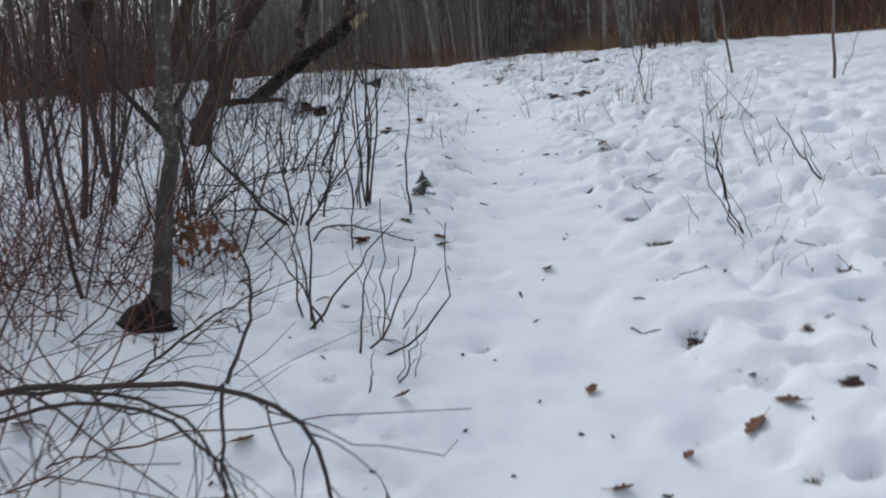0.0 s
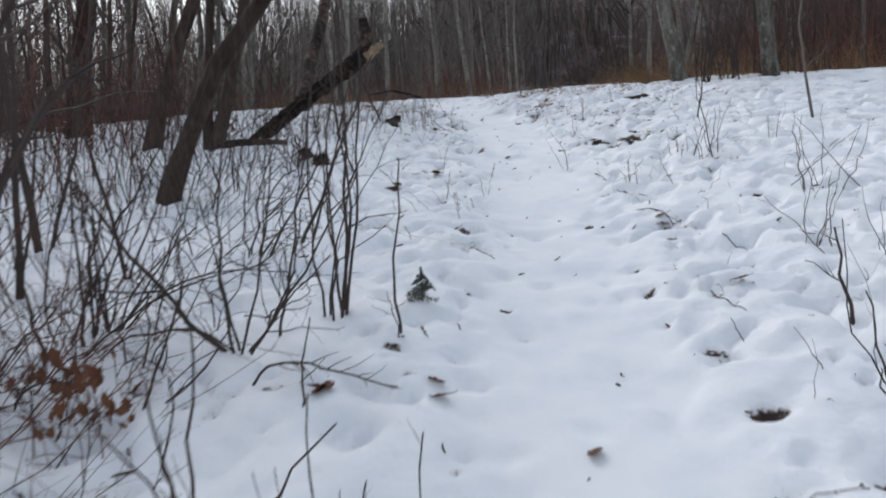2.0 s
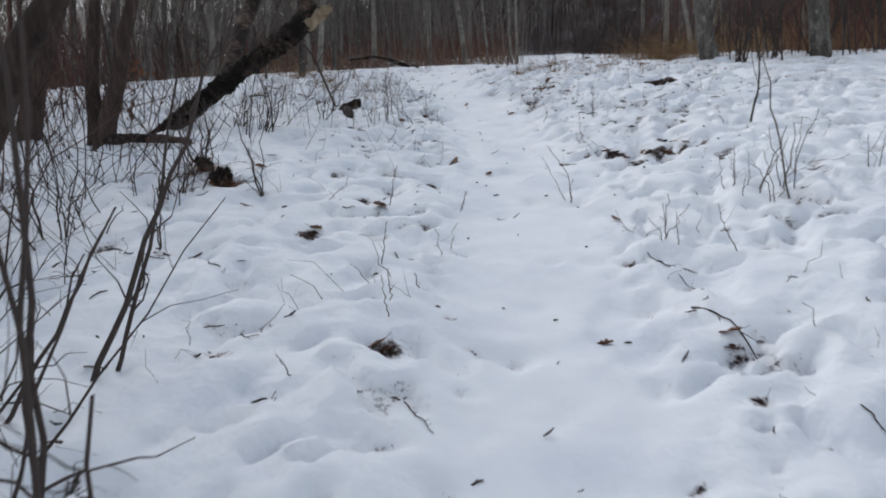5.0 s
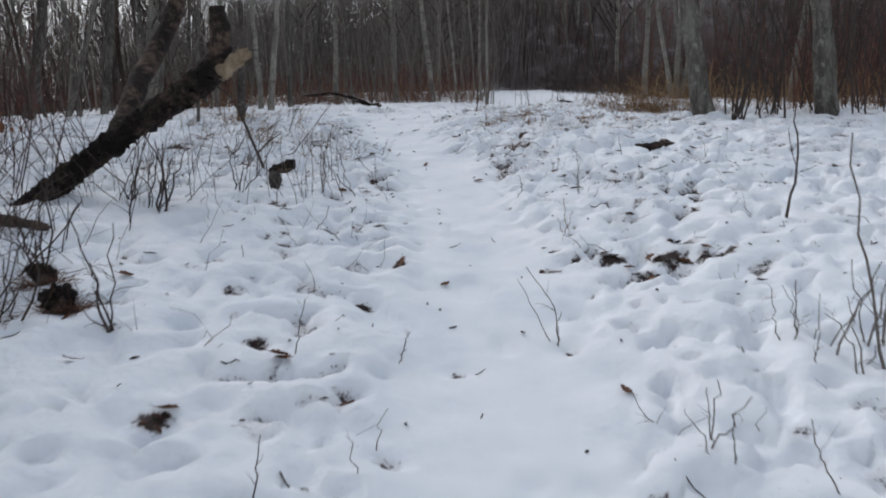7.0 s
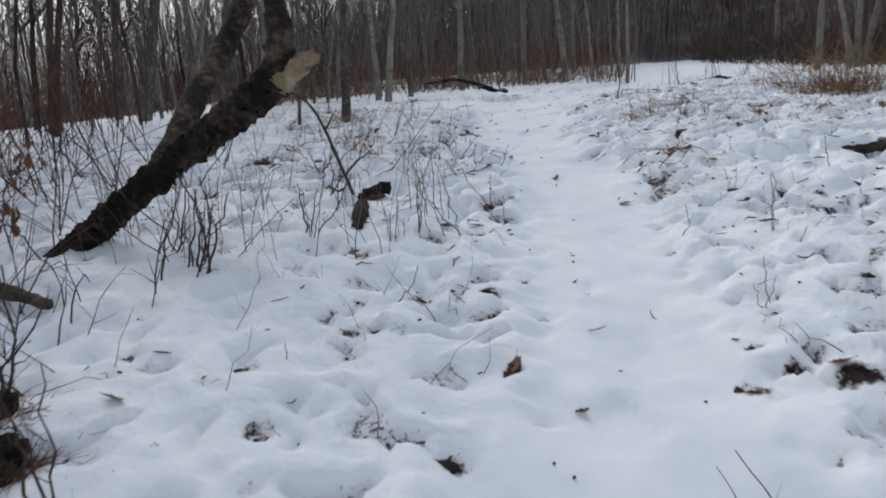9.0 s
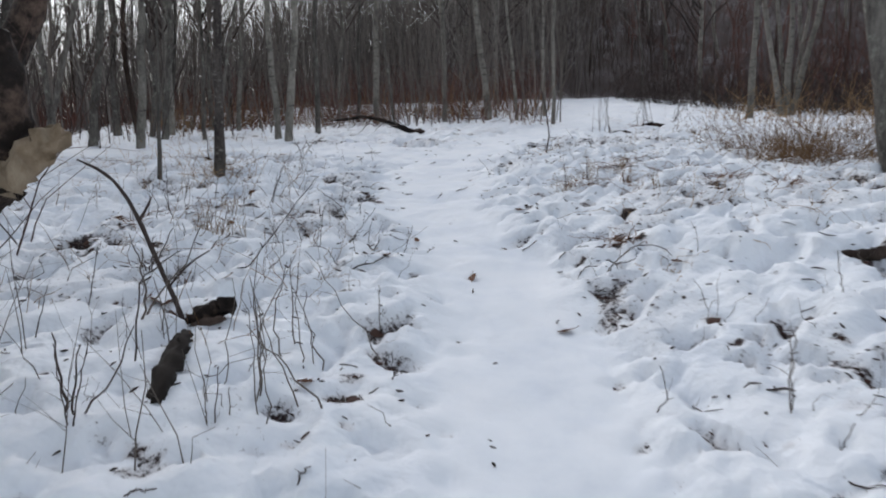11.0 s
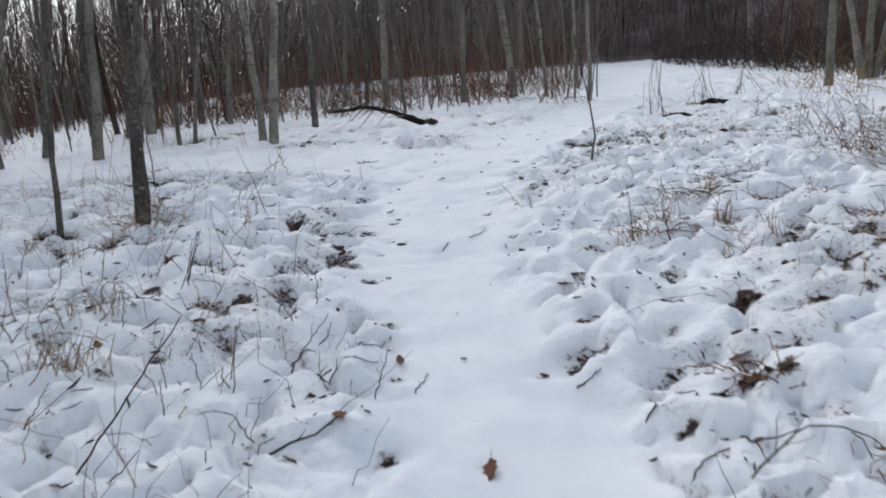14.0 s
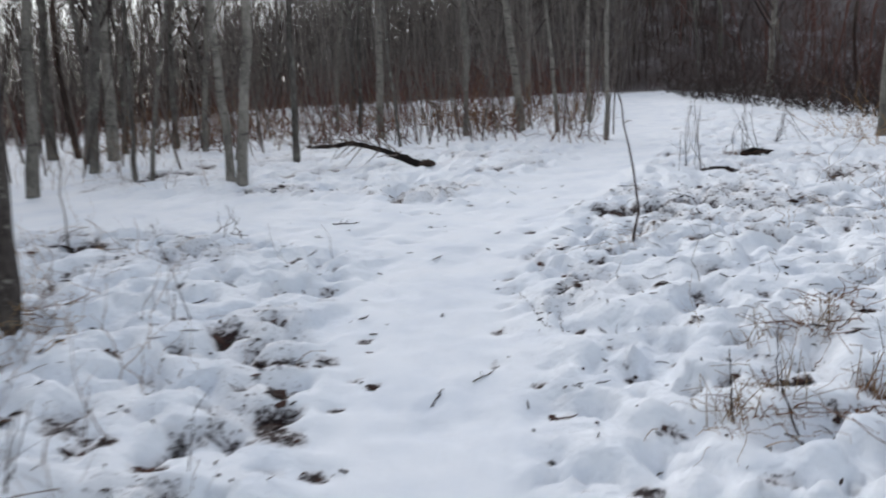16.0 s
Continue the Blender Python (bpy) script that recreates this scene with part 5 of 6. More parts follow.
stalk(-0.76, 14.33, [(-0.07, 0.12), (-0.24, 0.26)], 0.0035)
stalk(-1.01, 14.67, [(0.12, 0.15), (0.14, 0.06)], 0.0035)
stalk(-0.94, 14.22, [(-0.06, 0.12)], 0.0035)
stalk(-0.89, 14.23, [(-0.05, 0.09), (-0.10, 0.12)], 0.0035)
stalk(-0.73, 14.59, [(0.01, 0.16)], 0.0035)
stalk(-0.69, 14.35, [(0.07, 0.02), (0.11, 0.11)], 0.0035)
stalk(-1.54, 14.10, [(0.03, 0.19)], 0.0035)
stalk(-1.82, 14.41, [(0.03, 0.14), (0.15, 0.13), (0.21, 0.02)], 0.0035)
stalk(-2.12, 14.15, [(-0.02, 0.14), (-0.01, 0.36)], 0.0035)
stalk(-2.36, 14.24, [(0.02, 0.19), (0.03, 0.30)], 0.0035)
stalk(-2.01, 13.98, [(-0.03, 0.14), (-0.10, 0.24)], 0.0035)
stalk(-3.16, 15.65, [(0.23, 0.23)], 0.0035)
stalk(-2.66, 14.87, [(0.02, 0.18)], 0.0035)
stalk(-1.77, 13.64, [(-0.03, 0.18)], 0.0035)
lying_twig([(-0.71, 14.02), (-0.66, 14.27)], 0.004)
lying_twig([(-1.68, 14.48), (-1.61, 14.64)], 0.004)
lying_twig([(-2.61, 15.33), (-2.46, 15.49)], 0.004)
stalk(-0.84, 4.42, [(0.03, 0.07), (0.17, 0.09), (0.31, 0.06), (0.62, -0.05)], 0.007, 12, "arching dark branch bent down to the snow", "branch")
stalk(-0.58, 4.23, [(0.02, 0.18), (0.06, 0.35)], 0.006, 2, "crooked dark shrub branch over snow", "shrub")
stalk(-1.20, 4.21, [(0.26, 0.15), (0.38, 0.32)], 0.006, 4, "crooked dark shrub branch over snow", "shrub")
stalk(-1.21, 4.18, [(0.10, 0.23), (0.20, 0.43), (0.23, 0.70)], 0.007, 6, "crooked dark shrub branch over snow", "shrub")
stalk(-1.72, 4.83, [(0.28, 0.16), (0.57, 0.26), (0.89, 0.31)], 0.006, 10, "crooked dark shrub branch over snow", "shrub")
stalk(-1.63, 4.88, [(0.24, 0.18), (0.54, 0.26), (0.90, 0.22)], 0.006, 10, "crooked dark shrub branch over snow", "shrub")
stalk(-1.63, 4.86, [(0.13, 0.20), (0.27, 0.34), (0.45, 0.47)], 0.006, 10, "crooked dark shrub branch over snow", "shrub")


def straw_clump(x, y, n, h, mat, label, seed):
    """A clump of dead straws: each rises and then folds over at a kink."""
    rng = np.random.default_rng(seed)
    e = thing("straw_clump", x, y, label, "grass", "clumps of straw")
    for i in range(n):
        foot = np.array([*rng.normal(0, 0.035, 2), -0.03])
        way = unit(np.array([*rng.normal(0, 0.3, 2), 1.0]))
        a = foot + way * h * rng.uniform(0.35, 1.0)
        fold = unit(np.array([*rng.normal(0, 1.0, 2), rng.uniform(-0.7, 0.3)]))
        p = [foot, (foot + a) / 2 + rng.normal(0, 0.006, 3), a]
        if rng.random() < 0.65:
            p += [a + fold * h * rng.uniform(0.2, 0.6)]
        d = np.r_[0, np.cumsum(np.linalg.norm(np.diff(np.array(p), axis=0), axis=1))]
        line = np.column_stack([np.interp(np.linspace(0, d[-1], 10), d, np.array(p)[:, j]) for j in range(3)])
        part("straw", fast_mesh("straw", *tubes(line[None], rng.uniform(0.0016, 0.003) * np.linspace(1, 0.6, 10)[None], 4), mat), e)


STRAW = dry("bleached_straw", (0.13, 0.09, 0.055), (0.36, 0.26, 0.16))
for i, (x, y, n, h) in enumerate([(-1.58, 13.76, 16, 0.24), (-1.66, 13.70, 12, 0.2), (-1.70, 14.24, 16, 0.24), (-1.84, 14.13, 10, 0.2), (0.99, 15.39, 10, 0.28), (1.19, 15.47, 9, 0.28), (1.56, 15.57, 14, 0.22), (1.57, 16.14, 12, 0.2), (1.28, 16.02, 9, 0.2),
                                  (1.45, 15.0, 10, 0.18), (1.75, 15.2, 10, 0.18), (-2.4, 15.1, 8, 0.2), (-2.9, 15.4, 8, 0.22), (-1.43, 13.75, 8, 0.2)]):
    straw_clump(x, y, n, h, STRAW if i % 3 else GRASS_DULL, "clump of bleached folded straw in snow", 700 + i)


# ---- the leaning dead tree and the logs ----
def limb_mesh(name, pts, radii, mat, seed, k=20, sides=12, rough=0.08):
    rng = np.random.default_rng(seed)
    P = spine(pts, k)[None]
    R = np.interp(np.linspace(0, 1, k), np.linspace(0, 1, len(radii)), radii)[None] * rng.uniform(0.93, 1.07, (1, k))
    v, q = tubes(P, R, sides)
    v = v + rng.normal(0, float(np.mean(radii)) * rough, v.shape)
    quads = [tuple(f) for f in q]
    for ring in (range(sides - 1, -1, -1), range((k - 1) * sides, k * sides)):
        quads.append(tuple(ring))
    return mesh_of(name, v, quads, mat)


def dead_tree():
    e = thing("leaning_dead_tree", -2.76, 11.02, "leaning dead tree with dark bark and a broken end", "dead tree")
    part("trunk", limb_mesh("trunk", [(-0.12, 0, -0.12), (0, 0, 0.02), (0.45, 0, 0.33), (0.85, 0, 0.60), (1.28, 0, 0.86), (1.52, 0, 1.03)], [0.082, 0.088, 0.082, 0.085, 0.092, 0.1], BARK_ROT, 1, 80, 24, 0.15), e)
    part("stub", limb_mesh("stub", [(1.42, 0, 0.95), (1.56, 0, 1.12), (1.58, 0, 1.28), (1.57, 0, 1.48)], [0.09, 0.085, 0.075, 0.055], BARK_ROT, 2, 20, 12, 0.12), e, "dark upright broken stub")
    part("broken_face", limb_mesh("broken_face", [(1.54, -0.02, 1.0), (1.66, -0.02, 1.07), (1.78, -0.02, 1.16)], [0.068, 0.062, 0.03], WOOD_PALE, 3, 12, 11, 0.24), e, "pale bare split wood")
    part("fork", limb_mesh("fork", [(0.70, 0.0, 0.46), (0.72, 0.2, 0.66), (0.68, 0.55, 0.95), (0.67, 0.9, 1.18), (0.76, 1.3, 1.62), (0.9, 1.7, 2.5), (1.0, 2.0, 4.6)], [0.085, 0.08, 0.075, 0.072, 0.065, 0.045, 0.02], BARK_ROT, 4, 40, 14, 0.1), e, "dark living stem forking upwards")
    rng = np.random.default_rng(5)
    P = spine([(0.76, 1.3, 1.62), (0.9, 1.7, 2.5), (1.0, 2.0, 4.6)], 10)[None]
    part("crown", crown_of(rng, P, np.linspace(0.06, 0.02, 10)[None], 10, 60, 0.1, 0.8, 0.4, 80, TWIG_DARK), e, "bare branches and twigs")


dead_tree()
log = thing("fallen_log", -2.5, 10.2, "dark fallen log lying in snow", "log")
part("trunk", limb_mesh("trunk", [(-0.65, 0.22, 0.05), (-0.2, 0.05, 0.08), (0.2, -0.1, 0.06), (0.45, -0.2, 0.03)], [0.045, 0.046, 0.04, 0.025], BARK_ROT, 6), log)
low_log = thing("fallen_log", 2.62, 13.15, "dark broken branch half sunk in snow", "log")
part("trunk", limb_mesh("trunk", [(-0.3, 0.02, 0.0), (-0.1, 0, 0.015), (0.1, 0.01, 0.02), (0.3, -0.02, 0.01)], [0.015, 0.035, 0.04, 0.02], BARK_DARK, 18, 18, 10, 0.2), low_log)
for i, (x, y, a) in enumerate([(3.15, 22.85, 10), (2.35, 21.5, -20)]):
    far_log = thing("fallen_log", x, y, "dark snow-dusted log in dry grass", "log", "", 0, a)
    part("trunk", limb_mesh("trunk", [(-0.22, 0.02, 0.0), (-0.08, 0, 0.025), (0.1, 0.02, 0.02), (0.22, 0, 0.005)], [0.025, 0.05, 0.045, 0.02], BARK_ROT, 28 + i, 18, 10, 0.2), far_log)
rotten = thing("rotten_log", -0.92, 11.36, "short black rotten log lying up the snowy slope", "log")
part("log_wood", limb_mesh("log_wood", [(0.02, -0.04, -0.03), (0.0, 0.04, 0.02), (-0.05, 0.25, 0.05), (-0.11, 0.5, 0.085), (-0.16, 0.66, 0.09)], [0.024, 0.045, 0.048, 0.04, 0.015], DARK_EARTH, 7, 20, 11, 0.24), rotten)
root = thing("broken_root", -1.08, 12.27, "dark brown broken root in snow", "root")
part("root_wood", limb_mesh("root_wood", [(-0.11, -0.02, -0.02), (-0.04, 0, 0.03), (0.05, 0.03, 0.06), (0.14, 0.05, 0.09)], [0.025, 0.045, 0.05, 0.025], BARK_ROT, 9, 18, 11, 0.26), root)
part("root_stub", limb_mesh("root_stub", [(-0.06, -0.05, -0.02), (0.03, -0.06, 0.015), (0.12, -0.05, 0.03)], [0.018, 0.026, 0.014], BARK_DARK, 10, 10, 8, 0.2), root)
crook = thing("stuck_branch", -1.22, 12.3, "dark crooked branch stuck upright in snow", "branch")
part("limb", limb_mesh("limb", [(0.02, 0, -0.08), (-0.01, 0, 0.1), (-0.12, 0, 0.38), (-0.2, 0, 0.6), (-0.27, 0, 0.74), (-0.36, 0, 0.84), (-0.5, 0, 0.9)], [0.013, 0.013, 0.012, 0.013, 0.01, 0.009, 0.005], TWIG_DARK, 14, 22, 7), crook)
part("side_branch", limb_mesh("side_branch", [(-0.2, 0, 0.58), (-0.16, 0, 0.63), (-0.12, 0, 0.7)], [0.008, 0.007, 0.004], TWIG_DARK, 15, 8, 6), crook)
part("side_branch", limb_mesh("side_branch", [(-0.06, 0, 0.24), (0.05, 0.02, 0.36), (0.16, 0.02, 0.42)], [0.007, 0.006, 0.003], TWIG_DARK, 16, 8, 6), crook)
arch = thing("fallen_branch", -1.3, 22.5, "fallen arching branch with broken end at the trail", "branch")
part("limb", limb_mesh("limb", [(0.08, 0, 0.0), (0, 0, 0.03), (-0.33, 0, 0.17), (-0.6, 0, 0.27), (-0.93, 0.02, 0.34), (-1.2, 0.1, 0.3), (-1.6, 0.2, 0.3)], [0.05, 0.05, 0.035, 0.035, 0.028, 0.024, 0.008], BARK_ROT, 11, 26, 9, 0.2), arch)
part("broken_end", limb_mesh("broken_end", [(0.06, -0.02, 0.0), (0.14, -0.02, 0.04), (0.2, 0, 0.02)], [0.07, 0.075, 0.03], BARK_DARK, 12, 8, 9, 0.25), arch)
rng = np.random.default_rng(6)
P = spine([(0, 0, 0.06), (-0.33, 0, 0.22), (-0.93, 0, 0.40), (-1.4, 0.1, 0.38), (-1.9, 0.2, 0.3)], 10)[None]
A, RA = shoots(rng, P, np.linspace(0.025, 0.01, 10)[None], 26, 0.1, 0.95, 0.8, 0.3, -0.3, 0.5, 5)
part("brushwood", fast_mesh("brushwood", *tubes(A, RA, 4), TWIG_GREY), arch)


# ---- tiny spruce ----
def spruce(x, y, h):
    rng = np.random.default_rng(33)
    e = thing("spruce_seedling", x, y, "tiny dull green spruce in snow", "seedling")
    P = spine([(0, 0, -0.05), (0, 0, h * 0.5), (0.004, 0, h)], 8)[None]
    part("stem", fast_mesh("stem", *tubes(P, np.linspace(0.006, 0.002, 8)[None], 6), TWIG_DARK), e)
    twigs = []
    for i in range(34):
        s = (i / 34) ** 0.9
        a = rng.uniform(0, 6.28)
        L = h * 0.48 * (1 - s) + 0.012
        twigs.append(spine([(0, 0, 0.012 + s * h * 0.95), (math.cos(a) * L * 0.6, math.sin(a) * L * 0.6, 0.004 + s * h * 0.95), (math.cos(a) * L, math.sin(a) * L, s * h * 0.93 - 0.006)], 6))
    T = np.array(twigs)
    part("branch_whorl", fast_mesh("branch_whorl", *tubes(T, np.full(T.shape[:2], 0.0018), 4), TWIG_DARK), e)
    N, RN = shoots(rng, T, np.full(T.shape[:2], 0.0016), 1500, 0.02, 1.0, 0.8, 0.3, 0.1, 1.0, 3)
    part("needle_cover", fast_mesh("needle_cover", *tubes(N, RN * 0 + 0.0014, 3), NEEDLES), e)


spruce(-0.17, 5.22, 0.18)


# ---- tussocks and grass tufts ----
def tuft_mesh(seed, n, h, spread, material, r=0.0022):
    rng = np.random.default_rng(seed)
    b = np.column_stack([rng.normal(0, spread, (n, 2)), np.full(n, -0.03)])
    way = unit(np.column_stack([b[:, :2] * 3 / max(spread, 0.01) * 0.25 + rng.normal(0, 0.7, (n, 2)), np.ones(n)]))
    P = lines(rng, b, way, h * rng.uniform(0.3, 1.15, n), 7, 0.5, 0.5, 0.09)
    return fast_mesh("foliage", *tubes(P, r * rng.uniform(0.6, 1.3, n)[:, None] * np.linspace(1, 0.35, 7)[None], 3), material)


TUFTS = [tuft_mesh(s, 20, 0.2, 0.07, GRASS_TAN if s == 2 else GRASS_DULL) for s in (1, 2, 3)]
for i, (x, y) in enumerate([(1.22, 15.99), (1.0, 15.36), (1.2, 15.48), (3.56, 16.94), (3.22, 16.25), (1.07, 15.4), (1.62, 15.3), (1.4, 14.45), (2.0, 15.7), (2.9, 17.0), (1.55, 15.55), (0.98, 15.4), (1.54, 16.1), (-1.7, 13.8), (-2.4, 16.0), (-2.65, 16.2), (-0.66, 14.06),
                            (2.1, 15.4), (3.0, 16.4), (1.49, 13.22), (-0.7, 13.0), (2.47, 19.1), (0.95, 17.95), (1.05, 18.0), (2.14, 17.0), (1.9, 14.8), (-1.9, 14.4), (-2.1, 13.3), (3.4, 17.4), (3.7, 17.2), (2.2, 21.6)]):
    t = thing("grass_tuft", x, y, "tuft of bent dry tan grass in snow", "grass", "tufts of dry grass", 0, 73 * i)
    part("foliage", TUFTS[i % 3], t)


RUSTY = [tuft_mesh(s, 46, 0.15, 0.075, GRASS_RUST, 0.0034) for s in (11, 12)]
for i, (x, y) in enumerate([(1.75, 15.5), (1.9, 15.9), (2.2, 15.9), (2.4, 15.3), (1.7, 16.4), (2.7, 14.9), (2.0, 14.5), (1.3, 13.8), (3.2, 17.6), (3.55, 17.6), (1.1, 15.45), (1.6, 15.1), (-2.3, 14.0), (-2.45, 16.25), (1.55, 16.17), (1.53, 15.52), (1.38, 16.09), (3.9, 22.8), (3.75, 22.7), (2.45, 21.55), (2.9, 22.9), (5.2, 24.8)]):
    t = thing("dead_fern", x, y, "collapsed clump of rusty brown dead fern", "fern", "dead ferns", 0, 67 * i)
    part("foliage", RUSTY[i % 2], t)


sprig = thing("green_fern", 2.5, 13.6, "small dark green fern frond in snow", "fern")
part("foliage", tuft_mesh(17, 60, 0.12, 0.04, NEEDLES, 0.004), sprig)


def tussock(x, y, s):
    rng = np.random.default_rng(4)
    e = thing("tussock", x, y, "round brown tussock of matted roots and leaves", "tussock")
    bm = bmesh.new()
    bmesh.ops.create_icosphere(bm, subdivisions=4, radius=s)
    for v in bm.verts:
        v.co *= 0.85 + 0.5 * (noise.noise(v.co * 18) + 0.7 * noise.noise(v.co * 45))
        v.co.z *= 0.95
        v.co.z += s * 0.5
    me = bpy.data.meshes.new("mat")
    bm.to_mesh(me)
    bm.free()
    me.materials.append(BARK_ROT)
    part("root_mat", me, e)
    part("foliage", tuft_mesh(8, 260, s * 2.0, s * 0.6, LEAF_BROWN), e)
    part("foliage", tuft_mesh(9, 9, 0.45, s * 0.6, TWIG_DARK, 0.004), e, "thin dark dead stalks")


tussock(-1.42, 8.93, 0.09)
tussock(-1.62, 9.15, 0.07)


# ---- dead leaves ----
def leaf_mesh(seed, size, material=None):
    rng = np.random.default_rng(seed)
    curl, cup = rng.uniform(0.1, 0.5), rng.uniform(0.15, 0.6)
    verts, faces = [], []
    for layer in (0.0012, -0.0008):
        for i in range(8):
            s = i / 7
            w = 0.30 * math.sin(math.pi * min(1, s * 0.96 + 0.03)) ** 0.8 * (1 + 0.25 * math.cos(i * 3.1))
            for j in range(5):
                u = j / 2 - 1
                verts.append(((s - 0.5) * size, u * w * size, layer + size * (cup * (u * w) ** 2 * 2 + curl * (s - 0.5) ** 2 + 0.02 * math.sin(5 * s + 3 * u + seed))))
    for o in (0, 40):
        for i in range(7):
            for j in range(4):
                a = o + i * 5 + j
                faces.append((a, a + 1, a + 6, a + 5))
    v, q = tubes(spine([(-0.5 * size, 0, 0.002), (-0.75 * size, 0.02 * size, 0.006), (-0.85 * size, 0.05 * size, 0.012)], 4)[None], np.full((1, 4), 0.0012), 4)
    start = len(verts)
    verts += [tuple(p) for p in v]
    faces += [tuple(int(c) + start for c in f) for f in q]
    return mesh_of("leaf", verts, faces, material or LEAF_BROWN)


LEAVES = [leaf_mesh(s, 0.062 + 0.014 * s) for s in range(4)]


LEAF_TAN = dry("dry_tan_leaves", (0.07, 0.03, 0.019), (0.24, 0.11, 0.06), 0.75)
HANGING = [leaf_mesh(s, 0.05 + 0.012 * s, LEAF_TAN) for s in range(4)]


def fallen_leaf(i, x, y):
    ob = new("leaf", LEAVES[i % 4])
    ob.matrix_world = pose(x, y, top(x, y) + 0.012, 17 * (i % 5) - 34, 13 * (i % 4) - 20, 71 * i)
    tagged(ob, "curled dead brown leaf lying on snow", "leaf", "fallen leaves")


for i, (x, y) in enumerate([(-0.23, 2.7), (0.5, 2.75), (1.11, 2.42), (0.96, 2.34), (0.72, 2.28), (0.47, 2.16), (0.52, 4.03), (1.48, 5.35), (0.25, 5.34), (1.05, 5.5), (-0.26, 8.55), (-0.58, 8.09), (1.23, 8.33), (1.56, 9.7), (1.72, 9.84), (1.9, 9.72), (1.66, 9.58), (2.04, 9.8), (1.44, 9.9), (0.2, 9.91), (0.47, 9.67),
                            (-2.57, 14.2), (-0.35, 13.55), (1.25, 14.0), (1.11, 13.65), (-1.82, 15.14), (-0.75, 2.35), (-1.52, 2.42), (-1.54, 2.94), (-0.54, 4.32), (-0.07, 4.47), (-0.54, 4.35), (-0.21, 14.1), (1.5, 13.25), (-1.4, 12.5), (-0.88, 15.5), (-0.53, 4.32), (-0.50, 4.36), (-0.05, 4.36), (-1.3, 4.34)]):
    fallen_leaf(i, x, y)


for i, (x, y) in enumerate([(-0.23, 8.52), (-0.05, 6.72), (0.01, 6.70), (0.93, 6.86), (0.08, 8.30), (1.42, 6.74), (-1.09, 8.36), (-1.30, 8.75), (-1.26, 9.32), (-0.42, 11.73), (-1.55, 13.91), (0.56, 14.83), (-1.50, 12.49), (-1.45, 12.48), (-1.14, 12.76), (-0.96, 12.40), (0.77, 12.51), (0.24, 13.35), (1.26, 13.97), (1.24, 13.78)]):
    fallen_leaf(i + 2, x, y)


def leafy_twig(x, y, z, pts, n, seed, label):
    """A thin branch that has kept its dead leaves; each leaf hangs as a part."""
    rng = np.random.default_rng(seed)
    e = thing("leafy_twig", x, y, label, "twig")
    P = spine(pts, 10, rng, 0.006)[None]
    R = np.linspace(0.006, 0.002, 10)[None]
    A, RA = shoots(rng, P, R, 9, 0.25, 1.0, 0.7, 0.45, 0.1, 0.6, 4)
    part("stem", fast_mesh("stem", *tubes(P, R, 5), TWIG_DARK), e)
    part("brushwood", fast_mesh("brushwood", *tubes(A, RA, 4), TWIG_DARK), e)
    for i in range(n):
        p = A[rng.integers(0, 9), rng.integers(1, 4)] + rng.normal(0, 0.03, 3)
        ob = part("leaf", HANGING[i % 4], e)
        ob.matrix_basis = pose(*p, rng.uniform(-80, 80), rng.uniform(20, 110), rng.uniform(0, 360)) @ Matrix.Scale(rng.uniform(0.6, 1.0), 4)


leafy_twig(-1.72, 4.15, 0, [(0, 0, -0.05), (0.06, 0, 0.1), (0.2, -0.03, 0.15), (0.38, -0.05, 0.12)], 44, 1, "low twig keeping its rusty brown dead leaves")
leafy_twig(-1.45, 4.0, 0, [(0, 0, -0.05), (0.03, 0, 0.08), (0.1, 0.03, 0.12), (0.22, 0, 0.08)], 26, 5, "low twig keeping its rusty brown dead leaves")
leafy_twig(-2.35, 3.1, 0, [(0, 0, -0.05), (0.1, 0, 0.3), (0.2, 0, 0.42), (0.4, 0.05, 0.4)], 22, 2, "twig keeping its dark reddish dead leaves")
leafy_twig(-3.05, 10.95, 0, [(0, 0, -0.05), (-0.05, 0, 0.3), (0.05, 0, 0.5), (0.2, 0.05, 0.62)], 22, 3, "twig with dry reddish leaves beside a log")
leafy_twig(-2.75, 10.85, 0, [(0, 0, -0.05), (-0.1, 0, 0.12), (-0.2, 0, 0.2), (-0.35, 0.05, 0.28)], 14, 4, "low twig with dry reddish leaves")


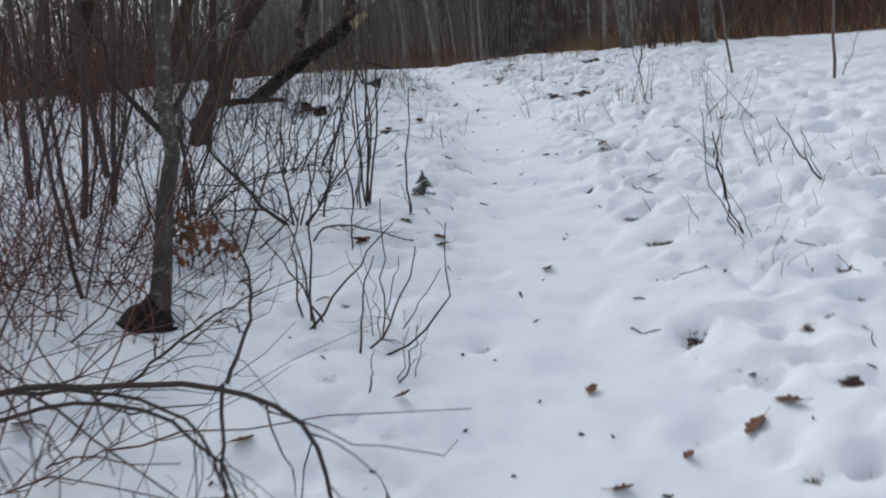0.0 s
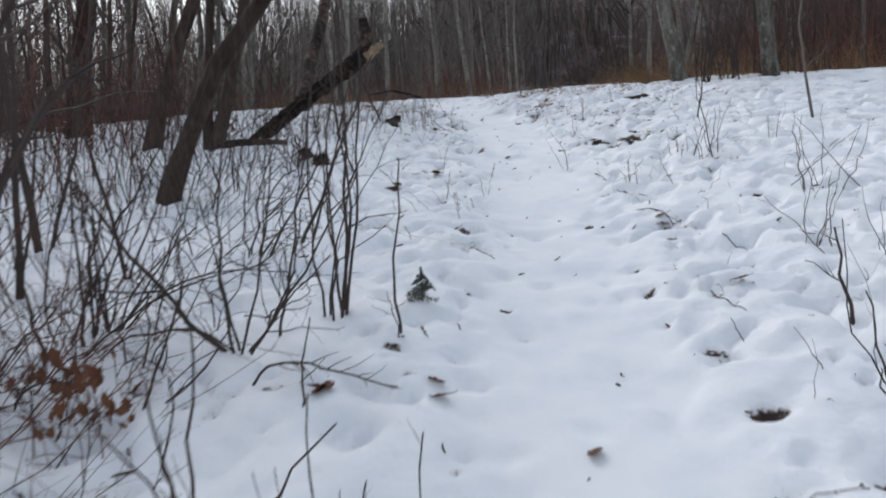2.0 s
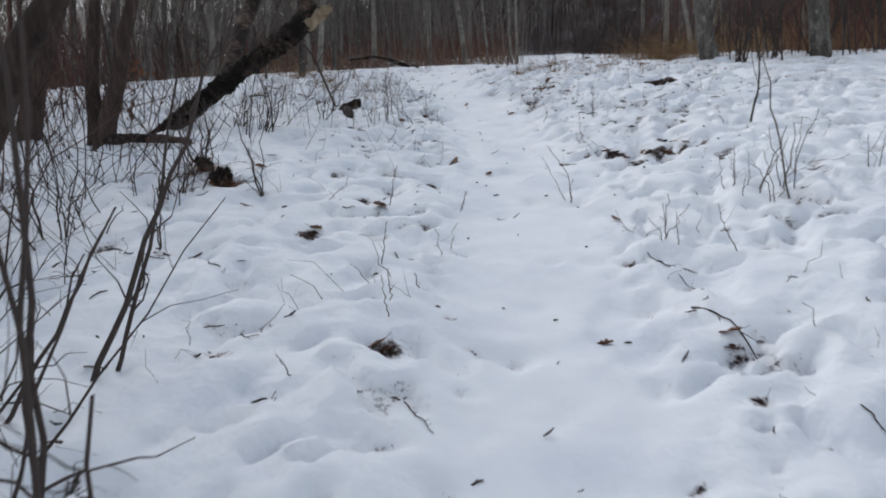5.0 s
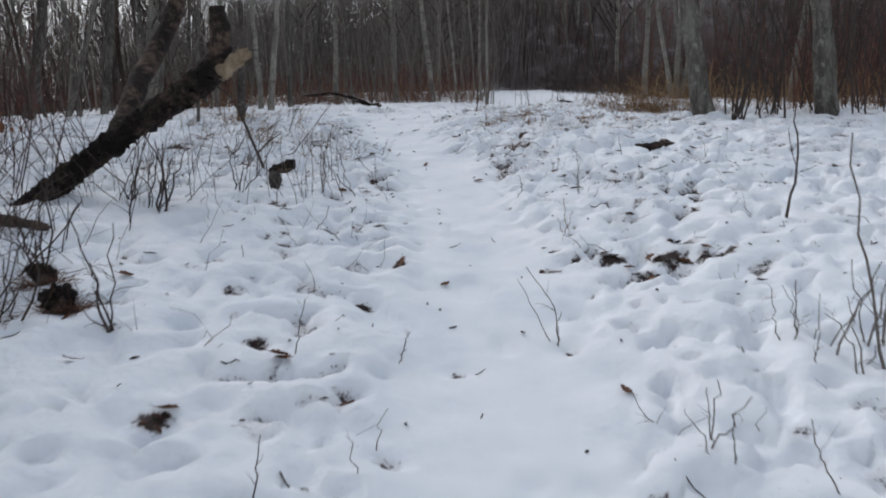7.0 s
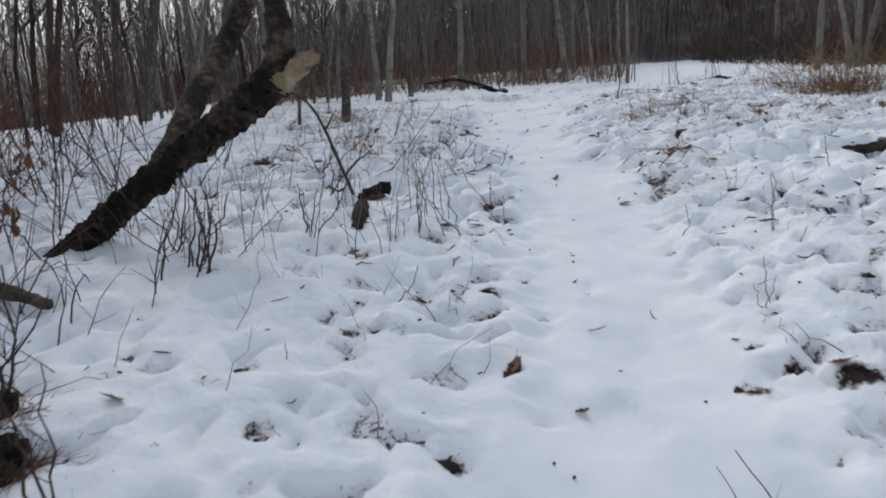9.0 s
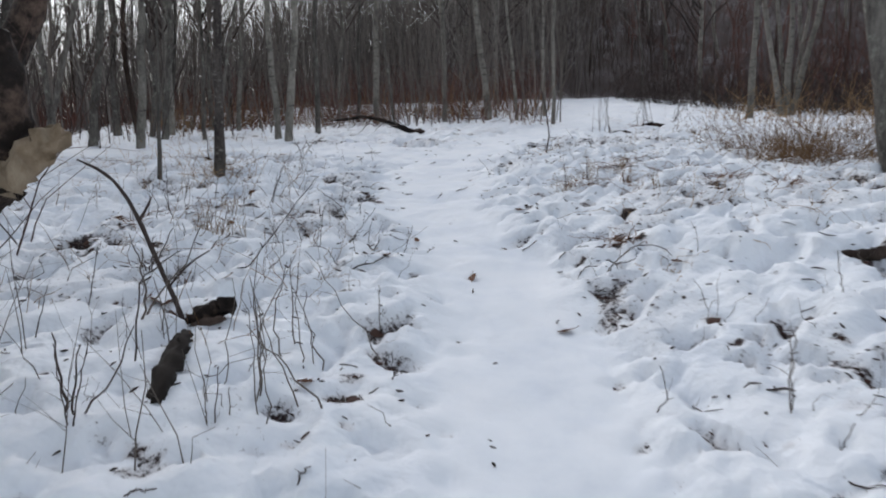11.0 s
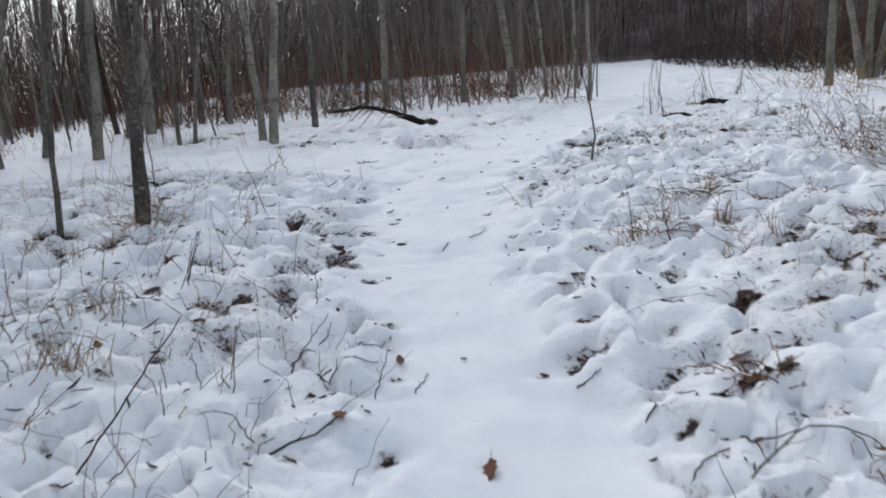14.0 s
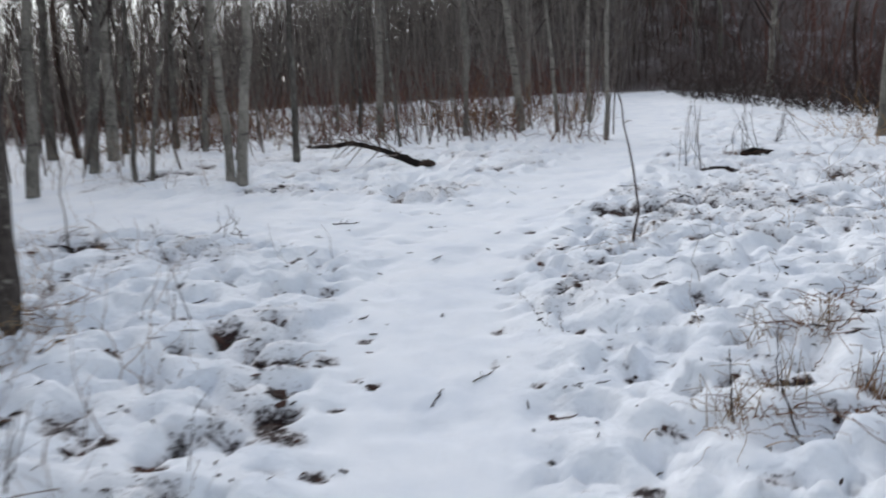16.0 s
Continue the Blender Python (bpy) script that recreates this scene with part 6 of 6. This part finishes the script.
# ---- scattered bits on the snow ----
def litter():
    rng = np.random.default_rng(12)
    xy = np.concatenate([zone(rng, 520, -2.2, 3.2, 1.4, 21), zone(rng, 1500, -2.8, 3.4, 11.5, 21, lambda x, y: trodden(x, y) < 0.3)])
    z = snow(xy[:, 0], xy[:, 1])[0]
    a = rng.uniform(0, 6.28, len(xy))
    L = rng.gamma(1.5, 0.018, len(xy)) + 0.012
    way = np.column_stack([np.cos(a), np.sin(a), rng.normal(0.1, 0.1, len(xy))])
    P = lines(rng, np.column_stack([xy, z + 0.004]), way, L, 4, 0.25, 0, 0.05)
    v, q = tubes(P, rng.uniform(0.002, 0.006, len(xy))[:, None] * np.array([[0.5, 1, 1, 0.4]]), 5)
    tagged(new("twig_litter", fast_mesh("twig_litter", v, q, TWIG_DARK)), "scattered dark bits of twig and bark on snow", "litter", kind="stuff")


litter()


def leaf_litter():
    """Dark scraps of leaf and bark that show in the dents, most where the snow lies thin."""
    rng = np.random.default_rng(15)
    xy = np.concatenate([zone(rng, 80000, -3.4, 3.9, 11.5, 21.5), zone(rng, 44000, -2.2, 3.2, 2.0, 11.5)])
    z, bare = snow(xy[:, 0], xy[:, 1])
    keep = rng.random(len(xy)) < 0.62 * np.clip((bare - 0.24) / 0.5, 0, 1) ** 1.3
    xy, z = xy[keep], z[keep]
    n, sides = len(xy), 7
    a = np.arange(sides) * 2 * math.pi / sides + rng.uniform(0, 6.28, (n, 1))
    r = (0.008 + rng.gamma(2.0, 0.006, (n, 1))) * rng.uniform(0.55, 1.25, (n, sides))
    tilt = rng.normal(0, 0.35, (n, 2))
    flat = np.stack([np.cos(a) * r, np.sin(a) * r * 0.7], axis=-1)
    ring = np.concatenate([xy[:, None] + flat, z[:, None, None] + 0.003 + np.sum(flat * tilt[:, None], axis=2, keepdims=True)], axis=2)
    mid = np.column_stack([xy, z + 0.009])[:, None]
    verts = np.concatenate([ring, mid], axis=1).reshape(-1, 3)
    base = np.arange(n)[:, None] * (sides + 1)
    i = np.arange(sides)[None]
    faces = np.stack([base + i, base + (i + 1) % sides, np.broadcast_to(base + sides, (n, sides))], axis=-1).reshape(-1, 3)
    scraps = dry("dark_leaf_scraps", (0.008, 0.006, 0.006), (0.09, 0.045, 0.034))
    tagged(new("leaf_litter", mesh_of("leaf_litter", verts, faces.tolist(), scraps, False)), "dark scraps of dead leaf showing through the snow", "litter", kind="stuff")


leaf_litter()
